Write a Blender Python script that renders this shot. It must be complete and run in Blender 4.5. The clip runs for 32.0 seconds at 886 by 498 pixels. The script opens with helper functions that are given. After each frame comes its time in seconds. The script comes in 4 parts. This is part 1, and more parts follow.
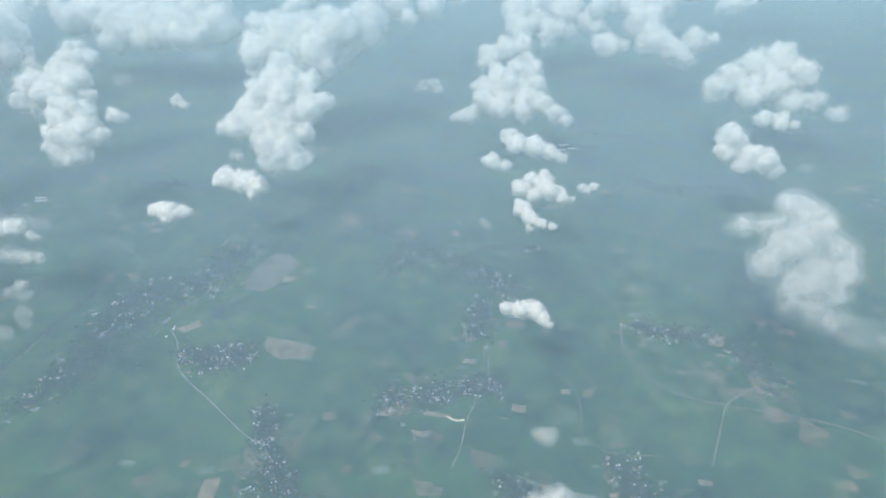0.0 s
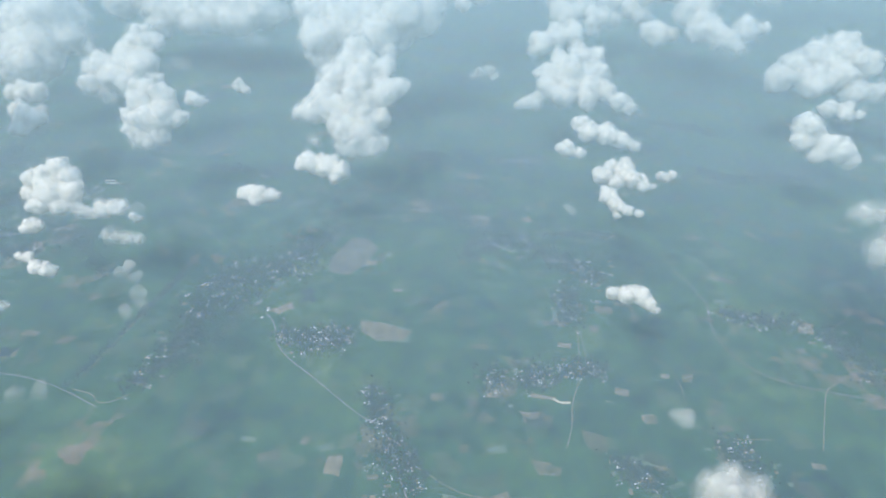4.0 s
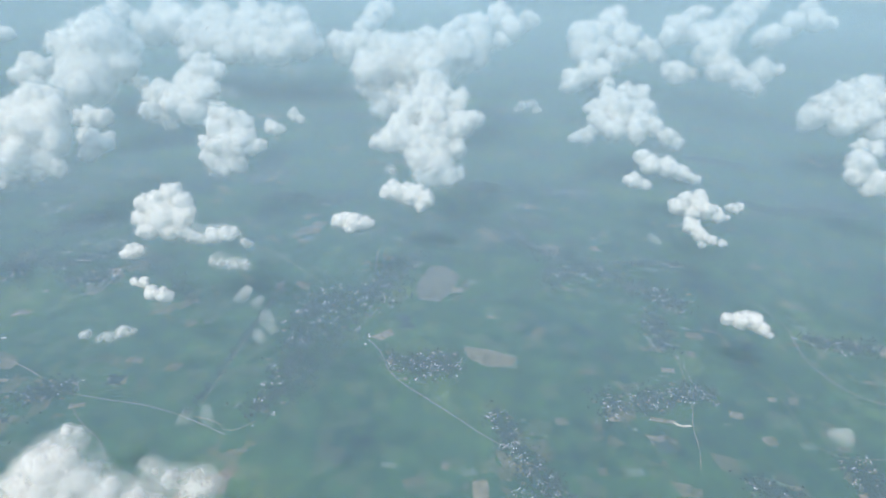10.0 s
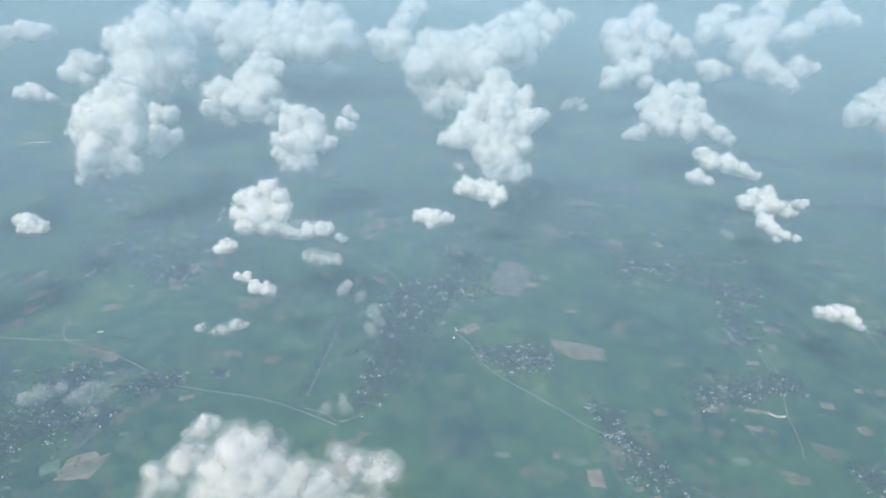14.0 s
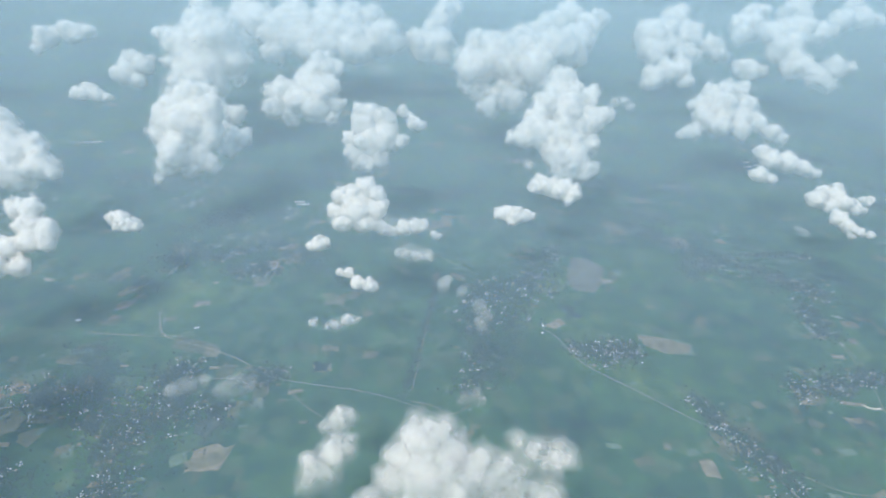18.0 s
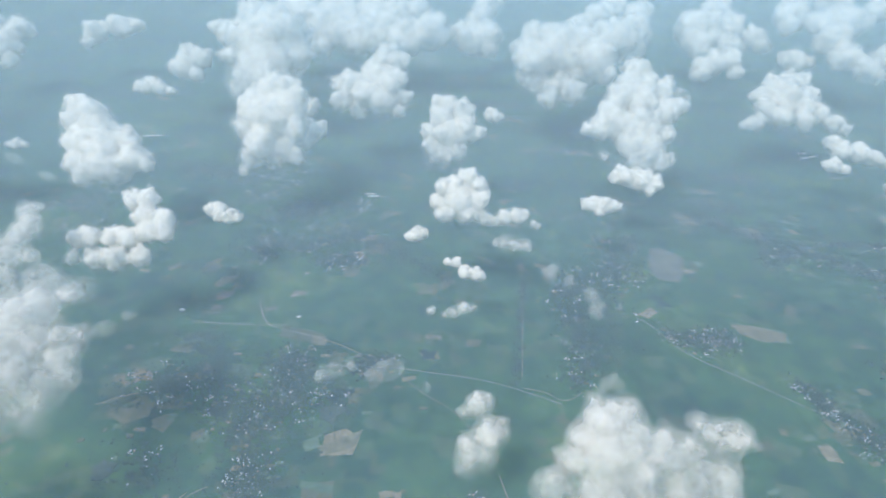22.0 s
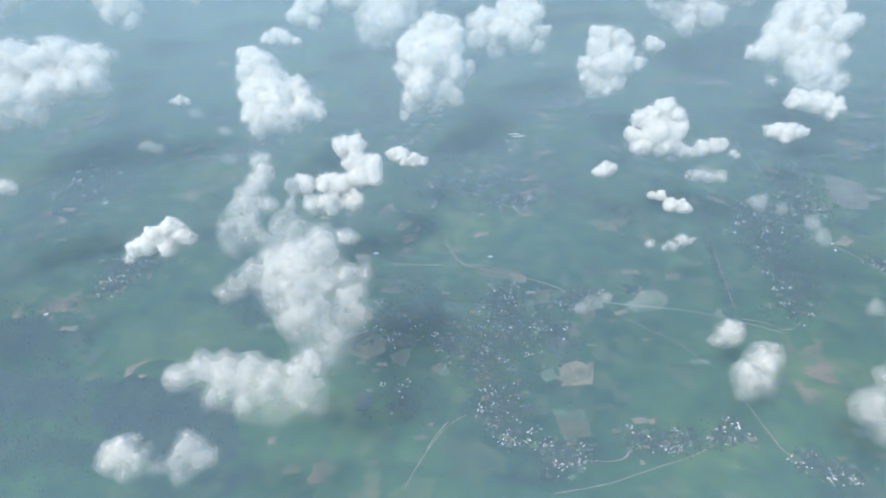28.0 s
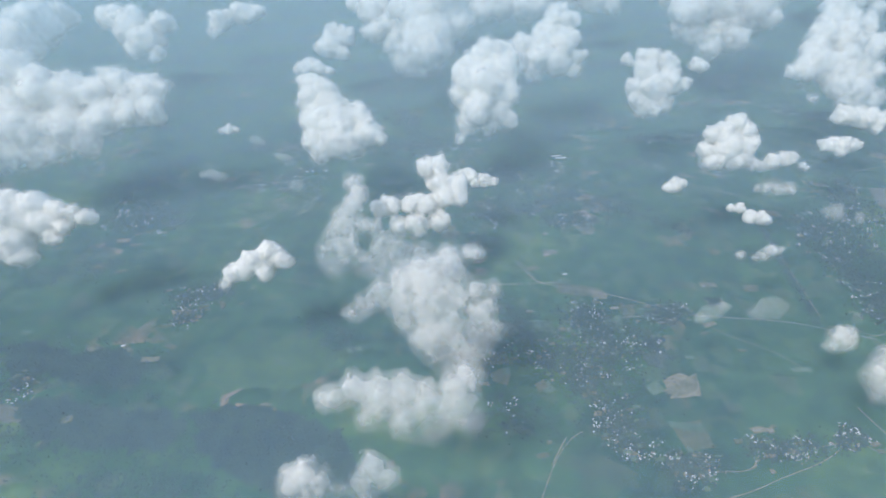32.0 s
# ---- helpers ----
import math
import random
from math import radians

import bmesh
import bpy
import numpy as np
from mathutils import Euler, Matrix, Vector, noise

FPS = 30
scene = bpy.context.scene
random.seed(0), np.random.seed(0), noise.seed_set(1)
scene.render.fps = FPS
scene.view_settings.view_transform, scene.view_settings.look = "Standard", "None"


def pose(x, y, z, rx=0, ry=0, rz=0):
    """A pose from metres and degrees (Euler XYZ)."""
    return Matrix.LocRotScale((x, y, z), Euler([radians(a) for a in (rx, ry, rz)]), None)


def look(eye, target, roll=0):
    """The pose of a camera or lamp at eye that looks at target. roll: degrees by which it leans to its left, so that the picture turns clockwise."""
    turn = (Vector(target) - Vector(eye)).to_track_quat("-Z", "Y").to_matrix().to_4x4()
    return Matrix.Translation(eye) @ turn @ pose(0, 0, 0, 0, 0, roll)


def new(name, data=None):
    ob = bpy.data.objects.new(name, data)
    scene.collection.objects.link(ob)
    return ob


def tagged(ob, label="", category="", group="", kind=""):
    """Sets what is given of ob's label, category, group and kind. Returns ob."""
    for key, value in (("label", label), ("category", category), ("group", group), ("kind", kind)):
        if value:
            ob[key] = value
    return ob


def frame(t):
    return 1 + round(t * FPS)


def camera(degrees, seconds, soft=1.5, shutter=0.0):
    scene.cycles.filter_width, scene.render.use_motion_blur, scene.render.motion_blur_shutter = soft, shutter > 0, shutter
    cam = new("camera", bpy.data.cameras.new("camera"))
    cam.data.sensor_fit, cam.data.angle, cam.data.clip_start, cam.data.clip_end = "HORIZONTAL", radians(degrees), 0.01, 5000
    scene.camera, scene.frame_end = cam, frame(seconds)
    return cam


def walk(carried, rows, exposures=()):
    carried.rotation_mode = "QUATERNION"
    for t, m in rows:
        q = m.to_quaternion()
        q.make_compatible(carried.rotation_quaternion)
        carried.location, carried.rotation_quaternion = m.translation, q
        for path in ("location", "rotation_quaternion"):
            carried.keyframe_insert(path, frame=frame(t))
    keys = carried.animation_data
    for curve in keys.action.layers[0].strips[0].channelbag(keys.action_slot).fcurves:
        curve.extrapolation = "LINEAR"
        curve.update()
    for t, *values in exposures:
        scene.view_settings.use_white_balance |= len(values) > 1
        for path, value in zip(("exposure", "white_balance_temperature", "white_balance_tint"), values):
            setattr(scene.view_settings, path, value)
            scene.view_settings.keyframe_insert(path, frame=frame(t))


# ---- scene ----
cam = camera(73.9, 32.0, soft=1.8)
PATH = [
    (0, (-3.595, -1.063, 393.986), (-3.112, 85.063, 343.171), 0.57),
    (0.5, (-15.072, -1.992, 393.636), (-15.448, 84.092, 342.749), 0.33),
    (1, (-26.583, -2.932, 393.361), (-27.278, 83.288, 342.710), 0.03),
    (1.5, (-38.126, -3.884, 393.151), (-39.733, 81.962, 341.888), 0.02),
    (2, (-49.700, -4.846, 392.995), (-52.513, 80.071, 340.259), 0.07),
    (2.5, (-61.305, -5.819, 392.884), (-64.416, 78.887, 339.825), -0.15),
    (3, (-72.939, -6.801, 392.810), (-75.459, 77.806, 339.562), 0.25),
    (3.5, (-84.601, -7.791, 392.766), (-85.094, 77.568, 340.673), 0.70),
    (5.5, (-131.523, -11.820, 392.742), (-131.958, 71.981, 338.178), 1.56),
    (6, (-143.319, -12.839, 392.747), (-141.735, 72.061, 339.931), 2.29),
    (6.5, (-155.141, -13.861, 392.746), (-154.626, 71.863, 341.257), 1.61),
    (7, (-166.989, -14.884, 392.736), (-165.502, 71.278, 342.003), 1.93),
    (7.5, (-178.862, -15.908, 392.714), (-176.204, 70.929, 343.194), 2.52),
    (8, (-190.760, -16.931, 392.676), (-187.755, 69.652, 342.734), 2.62),
    (8.5, (-202.684, -17.953, 392.620), (-198.366, 69.338, 344.024), 2.69),
    (9, (-214.633, -18.972, 392.545), (-209.925, 68.826, 344.907), 2.91),
    (9.5, (-226.608, -19.986, 392.448), (-221.939, 67.931, 345.026), 2.85),
    (10, (-238.608, -20.996, 392.327), (-233.914, 66.698, 344.496), 2.88),
    (10.5, (-250.634, -21.999, 392.184), (-245.786, 65.391, 343.814), 2.99),
    (11, (-262.686, -22.995, 392.015), (-257.603, 64.319, 343.534), 3.12),
    (11.5, (-274.765, -23.982, 391.822), (-269.747, 63.536, 343.703), 3.10),
    (12, (-286.869, -24.960, 391.604), (-281.825, 62.502, 343.385), 3.08),
    (12.5, (-299.001, -25.927, 391.362), (-293.881, 61.536, 343.153), 3.04),
    (13, (-311.159, -26.882, 391.095), (-306.100, 60.515, 342.761), 3.00),
    (13.5, (-323.344, -27.826, 390.805), (-318.423, 59.670, 342.635), 2.79),
    (14, (-335.557, -28.755, 390.493), (-330.487, 58.753, 342.363), 2.97),
    (14.5, (-347.798, -29.671, 390.159), (-342.609, 57.925, 342.201), 2.97),
    (16.5, (-397.044, -33.178, 388.632), (-391.929, 54.503, 340.821), 2.99),
    (17, (-409.427, -34.013, 388.210), (-404.292, 53.718, 340.492), 2.88),
    (17.5, (-421.839, -34.830, 387.774), (-416.736, 52.640, 339.577), 3.08),
    (18, (-434.281, -35.630, 387.327), (-428.985, 51.874, 339.211), 2.93),
    (18.5, (-446.751, -36.411, 386.870), (-441.477, 51.252, 339.042), 2.82),
    (19, (-459.251, -37.174, 386.405), (-453.954, 50.351, 338.329), 2.89),
    (19.5, (-471.780, -37.919, 385.932), (-466.528, 49.691, 338.006), 2.77),
    (20, (-484.338, -38.647, 385.454), (-479.190, 48.835, 337.283), 2.73),
    (20.5, (-496.925, -39.356, 384.971), (-492.418, 47.799, 336.148), 2.59),
    (21, (-509.541, -40.049, 384.486), (-504.898, 47.141, 335.737), 2.58),
    (21.5, (-522.185, -40.725, 383.998), (-517.227, 46.571, 335.471), 2.54),
    (22, (-534.857, -41.385, 383.509), (-530.429, 45.636, 334.439), 2.55),
    (22.5, (-547.557, -42.029, 383.019), (-542.721, 44.995, 333.995), 2.43),
    (23, (-560.284, -42.660, 382.529), (-554.290, 45.488, 335.689), 2.29),
    (23.5, (-573.037, -43.278, 382.039), (-568.788, 42.026, 330.027), 4.23),
    (24, (-585.816, -43.884, 381.549), (-584.596, 41.281, 329.151), 1.35),
    (24.5, (-598.619, -44.479, 381.059), (-602.706, 39.884, 327.523), -1.93),
    (25, (-611.447, -45.067, 380.568), (-612.494, 38.716, 325.984), -0.42),
    (25.5, (-624.297, -45.647, 380.075), (-629.121, 36.226, 322.859), -1.27),
    (26, (-637.169, -46.223, 379.579), (-641.984, 35.323, 321.898), -1.45),
    (26.5, (-650.061, -46.796, 379.078), (-655.115, 34.630, 321.248), -2.25),
    (28.5, (-701.804, -49.114, 376.978), (-705.076, 33.700, 321.021), -2.61),
    (29, (-714.774, -49.714, 376.414), (-717.633, 33.811, 321.502), -2.97),
    (29.5, (-727.754, -50.329, 375.826), (-729.749, 34.236, 322.490), -3.27),
    (30, (-740.741, -50.963, 375.209), (-741.206, 34.447, 323.201), -2.81),
    (30.5, (-753.733, -51.620, 374.558), (-754.130, 34.066, 323.005), -2.66),
    (31, (-766.728, -52.303, 373.868), (-766.543, 33.440, 322.407), -2.51),
    (31.5, (-779.722, -53.017, 373.130), (-779.604, 32.841, 321.863), -2.65),
    (32, (-792.713, -53.767, 372.339), (-792.955, 31.260, 319.705), -2.79),
]
walk(cam, [(t, look(eye, target, roll)) for t, eye, target, roll in PATH], [(0.0, 0.26, 6430, 11), (6.0, 0.29, 6370, 11.5), (17.0, 0.28, 6320, 12), (23.5, 0.28, 6250, 12.5), (26.0, 0.35, 6230, 13), (28.5, 0.40, 6210, 13.5), (30.0, 0.37, 6190, 13.5), (31.0, 0.28, 6170, 14), (32.0, 0.18, 6160, 14.5)])

# ---- world, sun ----
SUN = Vector((-0.45, -0.55, 1.0)).normalized()
world = bpy.data.worlds.new("sky")
scene.world = world
world.use_nodes = True
wn = world.node_tree.nodes
scene.cycles.transparent_max_bounces = 32
sky = wn.new("ShaderNodeTexSky")
sky.sky_type, sky.sun_disc = "NISHITA", False
sky.sun_elevation, sky.sun_rotation = math.asin(SUN.z), math.atan2(SUN.x, SUN.y)
world.node_tree.links.new(sky.outputs[0], wn["Background"].inputs[0])
wn["Background"].inputs[1].default_value = 0.15
lamp = bpy.data.lights.new("sun", "SUN")
lamp.energy, lamp.angle, lamp.color = 2.95, radians(12.0), (1.0, 0.935, 0.79)
sun = new("sun", lamp)
sun.matrix_world = look(SUN * 900, (0, 0, 0))


# ---- materials ----
def material(name, rough=0.9):
    """A node material with its tree, node maker, linker and shader."""
    m = bpy.data.materials.new(name)
    m.use_nodes = True
    nt = m.node_tree
    b = nt.nodes["Principled BSDF"]
    b.inputs["Roughness"].default_value = rough
    b.inputs["Specular IOR Level"].default_value = 0.2
    return m, nt, b


def add(nt, kind, **sets):
    n = nt.nodes.new(kind)
    for k, v in sets.items():
        n.inputs[k.replace("_", " ")].default_value = v
    return n


def position(nt):
    return nt.nodes.new("ShaderNodeNewGeometry").outputs["Position"]


def ramp(nt, source, *stops):
    r = nt.nodes.new("ShaderNodeValToRGB")
    els = r.color_ramp.elements
    while len(els) < len(stops):
        els.new(0.5)
    for e, (p, col) in zip(els, stops):
        e.position, e.color = p, (*col, 1)
    nt.links.new(source, r.inputs[0])
    return r.outputs[0]


def blend(nt, fac, a, b, mode="MIX"):
    n = nt.nodes.new("ShaderNodeMix")
    n.data_type, n.blend_type = "RGBA", mode
    for socket, v in ((n.inputs[0], fac), (n.inputs[6], a), (n.inputs[7], b)):
        if isinstance(v, (int, float)):
            socket.default_value = v
        elif isinstance(v, tuple):
            socket.default_value = (*v, 1)
        else:
            nt.links.new(v, socket)
    return n.outputs[2]


def noise_tex(nt, scale, detail=4.0, rough=0.55, where=None):
    n = add(nt, "ShaderNodeTexNoise", Scale=scale, Detail=detail, Roughness=rough)
    nt.links.new(where or position(nt), n.inputs["Vector"])
    return n.outputs[0]


def earth(name, light, dark, scale=0.08, rough=0.95, by_island=False):
    """Soil, crops or surfacing: two tones at two scales, with a shift from piece to piece."""
    m, nt, b = material(name, rough)
    big = ramp(nt, noise_tex(nt, scale), (0.3, dark), (0.7, light))
    fine = ramp(nt, noise_tex(nt, scale * 4, 4), (0.25, (0.8, 0.8, 0.8)), (0.8, (1.15, 1.15, 1.15)))
    col = blend(nt, 1.0, big, fine, "MULTIPLY")
    info = nt.nodes.new("ShaderNodeNewGeometry" if by_island else "ShaderNodeObjectInfo")
    tint = ramp(nt, info.outputs["Random Per Island" if by_island else "Random"], (0.0, (0.8, 0.85, 0.8)), (1.0, (1.2, 1.12, 1.1)))
    col = blend(nt, 1.0, col, tint, "MULTIPLY")
    nt.links.new(col, b.inputs["Base Color"])
    return m


def paddies():
    """Rice country: parcels in many greens, drained brown ones, darker damp ground."""
    m, nt, b = material("paddy_fields", 0.95)
    where = position(nt)
    warp = nt.nodes.new("ShaderNodeVectorMath")
    warp.operation = "ADD"
    shift = add(nt, "ShaderNodeTexNoise", Scale=0.012, Detail=3.0)
    nt.links.new(where, shift.inputs["Vector"])
    grow = nt.nodes.new("ShaderNodeVectorMath")
    grow.operation = "SCALE"
    grow.inputs["Scale"].default_value = 30.0
    nt.links.new(shift.outputs["Color"], grow.inputs[0])
    nt.links.new(where, warp.inputs[0])
    nt.links.new(grow.outputs[0], warp.inputs[1])
    cells = add(nt, "ShaderNodeTexVoronoi", Scale=0.055)
    cells.distance = "CHEBYCHEV"
    nt.links.new(warp.outputs[0], cells.inputs["Vector"])
    split = nt.nodes.new("ShaderNodeSeparateColor")
    nt.links.new(cells.outputs["Color"], split.inputs[0])
    crop = ramp(nt, split.outputs[0], (0.0, (0.022, 0.054, 0.036)), (0.45, (0.034, 0.092, 0.042)), (0.8, (0.070, 0.130, 0.050)), (0.97, (0.14, 0.15, 0.085)))
    region = ramp(nt, noise_tex(nt, 0.0062, 6, 0.62), (0.35, (0.014, 0.042, 0.038)), (0.46, (0.034, 0.098, 0.044)), (0.56, (0.050, 0.125, 0.046)), (0.68, (0.130, 0.200, 0.048)))
    col = blend(nt, 0.35, region, crop)
    dry = ramp(nt, noise_tex(nt, 0.011, 4, 0.6), (0.54, (0, 0, 0)), (0.68, (1, 1, 1)))
    spots = ramp(nt, split.outputs[1], (0.55, (0, 0, 0)), (0.75, (1, 1, 1)))
    col = blend(nt, blend(nt, 1.0, dry, spots, "MULTIPLY"), col, (0.22, 0.17, 0.105))
    # far hamlets: plots of trees, bare yards and roofs a few metres wide
    plots = add(nt, "ShaderNodeTexVoronoi", Scale=0.24)
    plots.distance = "CHEBYCHEV"
    nt.links.new(where, plots.inputs["Vector"])
    kind = nt.nodes.new("ShaderNodeSeparateColor")
    nt.links.new(plots.outputs["Color"], kind.inputs[0])
    yard = ramp(nt, kind.outputs[0], (0.0, (0.020, 0.038, 0.030)), (0.5, (0.055, 0.070, 0.052)), (0.72, (0.12, 0.105, 0.085)), (0.88, (0.20, 0.165, 0.13)), (0.95, (0.55, 0.52, 0.48)))
    built = ramp(nt, noise_tex(nt, 0.0085, 6, 0.68), (0.54, (0, 0, 0)), (0.60, (1, 1, 1)))
    xyz = nt.nodes.new("ShaderNodeSeparateXYZ")
    nt.links.new(where, xyz.inputs[0])
    beyond = add(nt, "ShaderNodeMapRange", From_Min=560.0, From_Max=760.0, To_Min=0.0, To_Max=0.5)
    nt.links.new(xyz.outputs[1], beyond.inputs[0])
    col = blend(nt, blend(nt, 1.0, built, beyond.outputs[0], "MULTIPLY"), col, yard)
    fine = ramp(nt, noise_tex(nt, 0.05, 3), (0.3, (0.82, 0.82, 0.82)), (0.75, (1.14, 1.14, 1.14)))
    nt.links.new(blend(nt, 1.0, col, fine, "MULTIPLY"), b.inputs["Base Color"])
    return m


def painted_haze(name, strength, thick, scale, start, end, tint, bank=0.0):
    """Stand-in for moist air: a sheet that lets most light by and scatters the rest; distance haze is painted as
    opacity that rises with y, in drifts.
    """
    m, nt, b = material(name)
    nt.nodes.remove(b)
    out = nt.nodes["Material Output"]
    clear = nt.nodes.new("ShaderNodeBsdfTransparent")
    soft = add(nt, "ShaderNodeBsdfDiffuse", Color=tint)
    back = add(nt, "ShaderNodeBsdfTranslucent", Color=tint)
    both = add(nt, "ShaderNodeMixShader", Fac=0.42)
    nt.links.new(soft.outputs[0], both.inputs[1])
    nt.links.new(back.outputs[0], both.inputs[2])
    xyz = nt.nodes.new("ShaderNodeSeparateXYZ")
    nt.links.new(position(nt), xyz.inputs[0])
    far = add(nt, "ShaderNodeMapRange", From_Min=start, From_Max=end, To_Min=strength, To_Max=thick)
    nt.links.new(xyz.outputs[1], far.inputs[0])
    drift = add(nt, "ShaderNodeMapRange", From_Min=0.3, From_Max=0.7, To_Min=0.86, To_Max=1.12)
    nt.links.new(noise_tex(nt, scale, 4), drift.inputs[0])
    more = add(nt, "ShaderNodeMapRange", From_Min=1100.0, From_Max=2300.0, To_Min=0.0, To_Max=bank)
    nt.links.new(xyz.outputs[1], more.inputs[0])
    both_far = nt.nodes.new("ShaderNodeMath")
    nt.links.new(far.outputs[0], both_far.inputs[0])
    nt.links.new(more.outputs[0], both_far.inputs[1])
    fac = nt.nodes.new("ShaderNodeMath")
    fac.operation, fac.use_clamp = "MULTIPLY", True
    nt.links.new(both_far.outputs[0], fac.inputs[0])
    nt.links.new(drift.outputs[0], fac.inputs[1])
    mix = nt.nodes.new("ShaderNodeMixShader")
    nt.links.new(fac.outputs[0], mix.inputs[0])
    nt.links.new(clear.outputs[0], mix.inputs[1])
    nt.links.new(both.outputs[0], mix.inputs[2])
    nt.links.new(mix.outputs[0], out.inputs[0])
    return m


def droplets(name, cover, ragged=0.3, base=0.0, full=0.4, deep=0.0, scale=0.045):
    """One skin of a cloud: white droplets lit from outside and through; cover is how dense it is, ragged how torn, and it thins towards the base."""
    m, nt, b = material(name, 1.0)
    white = (0.965, 0.945, 0.89, 1)
    xyz = nt.nodes.new("ShaderNodeSeparateXYZ")
    nt.links.new(nt.nodes.new("ShaderNodeTexCoord").outputs["Generated"], xyz.inputs[0])
    torn = add(nt, "ShaderNodeMapRange", From_Min=0.3, From_Max=0.7, To_Min=-0.16, To_Max=0.14)
    nt.links.new(noise_tex(nt, 0.05, 4, 0.55), torn.inputs[0])
    total = nt.nodes.new("ShaderNodeMath")
    nt.links.new(xyz.outputs[2], total.inputs[0])
    nt.links.new(torn.outputs[0], total.inputs[1])
    thin = add(nt, "ShaderNodeMapRange", From_Min=base, From_Max=full, To_Min=0.05, To_Max=1.0)
    nt.links.new(total.outputs[0], thin.inputs[0])
    fill = add(nt, "ShaderNodeMapRange", From_Min=0.34, From_Max=0.66, To_Min=max(0.0, cover - ragged), To_Max=min(1.0, cover + ragged))
    nt.links.new(noise_tex(nt, scale, 3, 0.5), fill.inputs[0])
    dense = nt.nodes.new("ShaderNodeMath")
    dense.operation = "MULTIPLY"
    nt.links.new(thin.outputs[0], dense.inputs[0])
    nt.links.new(fill.outputs[0], dense.inputs[1])
    if deep:
        b.inputs["Base Color"].default_value = white
        b.inputs["Specular IOR Level"].default_value = 0.0
        b.inputs["Subsurface Weight"].default_value = 1.0
        b.inputs["Subsurface Radius"].default_value = (1.0, 1.0, 1.0)
        b.inputs["Subsurface Scale"].default_value = deep
        nt.links.new(dense.outputs[0], b.inputs["Alpha"])
        return m
    nt.nodes.remove(b)
    soft = add(nt, "ShaderNodeBsdfDiffuse", Color=white)
    back = add(nt, "ShaderNodeBsdfTranslucent", Color=white)
    both = add(nt, "ShaderNodeMixShader", Fac=0.42)
    nt.links.new(soft.outputs[0], both.inputs[1])
    nt.links.new(back.outputs[0], both.inputs[2])
    last = nt.nodes.new("ShaderNodeMixShader")
    nt.links.new(dense.outputs[0], last.inputs[0])
    nt.links.new(nt.nodes.new("ShaderNodeBsdfTransparent").outputs[0], last.inputs[1])
    nt.links.new(both.outputs[0], last.inputs[2])
    nt.links.new(last.outputs[0], nt.nodes["Material Output"].inputs[0])
    return m


PADDY = paddies()
MAT_ROAD = earth("asphalt_dusty", (0.30, 0.285, 0.26), (0.20, 0.195, 0.18), 0.15)
MAT_DIRT = earth("dirt_road", (0.32, 0.28, 0.20), (0.17, 0.155, 0.11), 0.2)
MAT_TRACK = earth("embankment_track", (0.18, 0.17, 0.13), (0.12, 0.125, 0.085), 0.1)
MAT_SAND = earth("pale_sand", (0.62, 0.56, 0.42), (0.50, 0.44, 0.33), 0.2)
MAT_TAN = earth("bare_tan_soil", (0.27, 0.235, 0.155), (0.15, 0.145, 0.095), 0.09)
MAT_STUBBLE = earth("stubble_field", (0.17, 0.165, 0.10), (0.09, 0.115, 0.065), 0.09)
MAT_SAGE = earth("pale_green_crop", (0.14, 0.20, 0.125), (0.09, 0.14, 0.085), 0.09)
MAT_ORCHARD = earth("orchard_ground", (0.095, 0.122, 0.088), (0.044, 0.078, 0.064), 0.12)
# dark blue-green ground tone, for wide patches and small dark parcels
MAT_DARK_GROUND = earth("marsh", (0.052, 0.088, 0.060), (0.028, 0.054, 0.048), 0.02)
MAT_MEADOW = earth("meadow", (0.078, 0.140, 0.050), (0.040, 0.096, 0.050), 0.03)
MAT_POND = earth("silty_pond_water", (0.19, 0.18, 0.13), (0.14, 0.14, 0.105), 0.02, 0.25)
# distance haze painted on sheets: opacity climbs with y, blue put into the tint
HAZE_LOW = painted_haze("low_haze", 0.15, 0.205, 0.0035, 260.0, 700.0, (0.45, 0.725, 1.0, 1), 0.015)
HAZE_THIN = painted_haze("thin_haze", 0.045, 0.215, 0.0035, 60.0, 280.0, (0.655, 0.88, 1.0, 1))
HAZE_FAR = painted_haze("far_haze", 0.015, 0.178, 0.0022, 60.0, 880.0, (0.71, 0.925, 1.0, 1))
CORE = droplets("cloud_core", 0.97, 0.03, 0.0, 0.42, 28.0)
LOOSE_CORE = droplets("cloud_loose_core", 0.43, 0.16, 0.08, 1.05, 28.0)
MANTLE = droplets("cloud_mantle", 0.5, 0.1, 0.0, 0.45)
LOOSE_MANTLE = droplets("cloud_loose_mantle", 0.2, 0.12, 0.05, 0.9)
LOOSE_FRINGE = droplets("cloud_loose_fringe", 0.14, 0.1, 0.0, 0.6)
FRINGE = droplets("cloud_fringe", 0.22, 0.1, 0.0, 0.45)
VEIL = droplets("cloud_veil", 0.07, 0.06, -0.1, 0.4)
FAINT = droplets("cloud_faint", 0.075, 0.06, 0.0, 0.6)
SHRED = droplets("cloud_shred", 0.035, 0.045, -0.1, 0.5, 0.0, 0.12)
ROOFS = [earth("roof_" + n, c, tuple(0.7 * v for v in c), 0.8, 0.6) for n, c in (("white", (0.80, 0.78, 0.75)), ("grey", (0.54, 0.53, 0.53)), ("clay", (0.46, 0.31, 0.24)), ("tin_blue", (0.46, 0.52, 0.58)))]
WALLS = earth("house_plaster", (0.52, 0.48, 0.42), (0.38, 0.35, 0.30), 0.8)
BARK = earth("bark", (0.12, 0.085, 0.06), (0.07, 0.05, 0.035), 0.9)
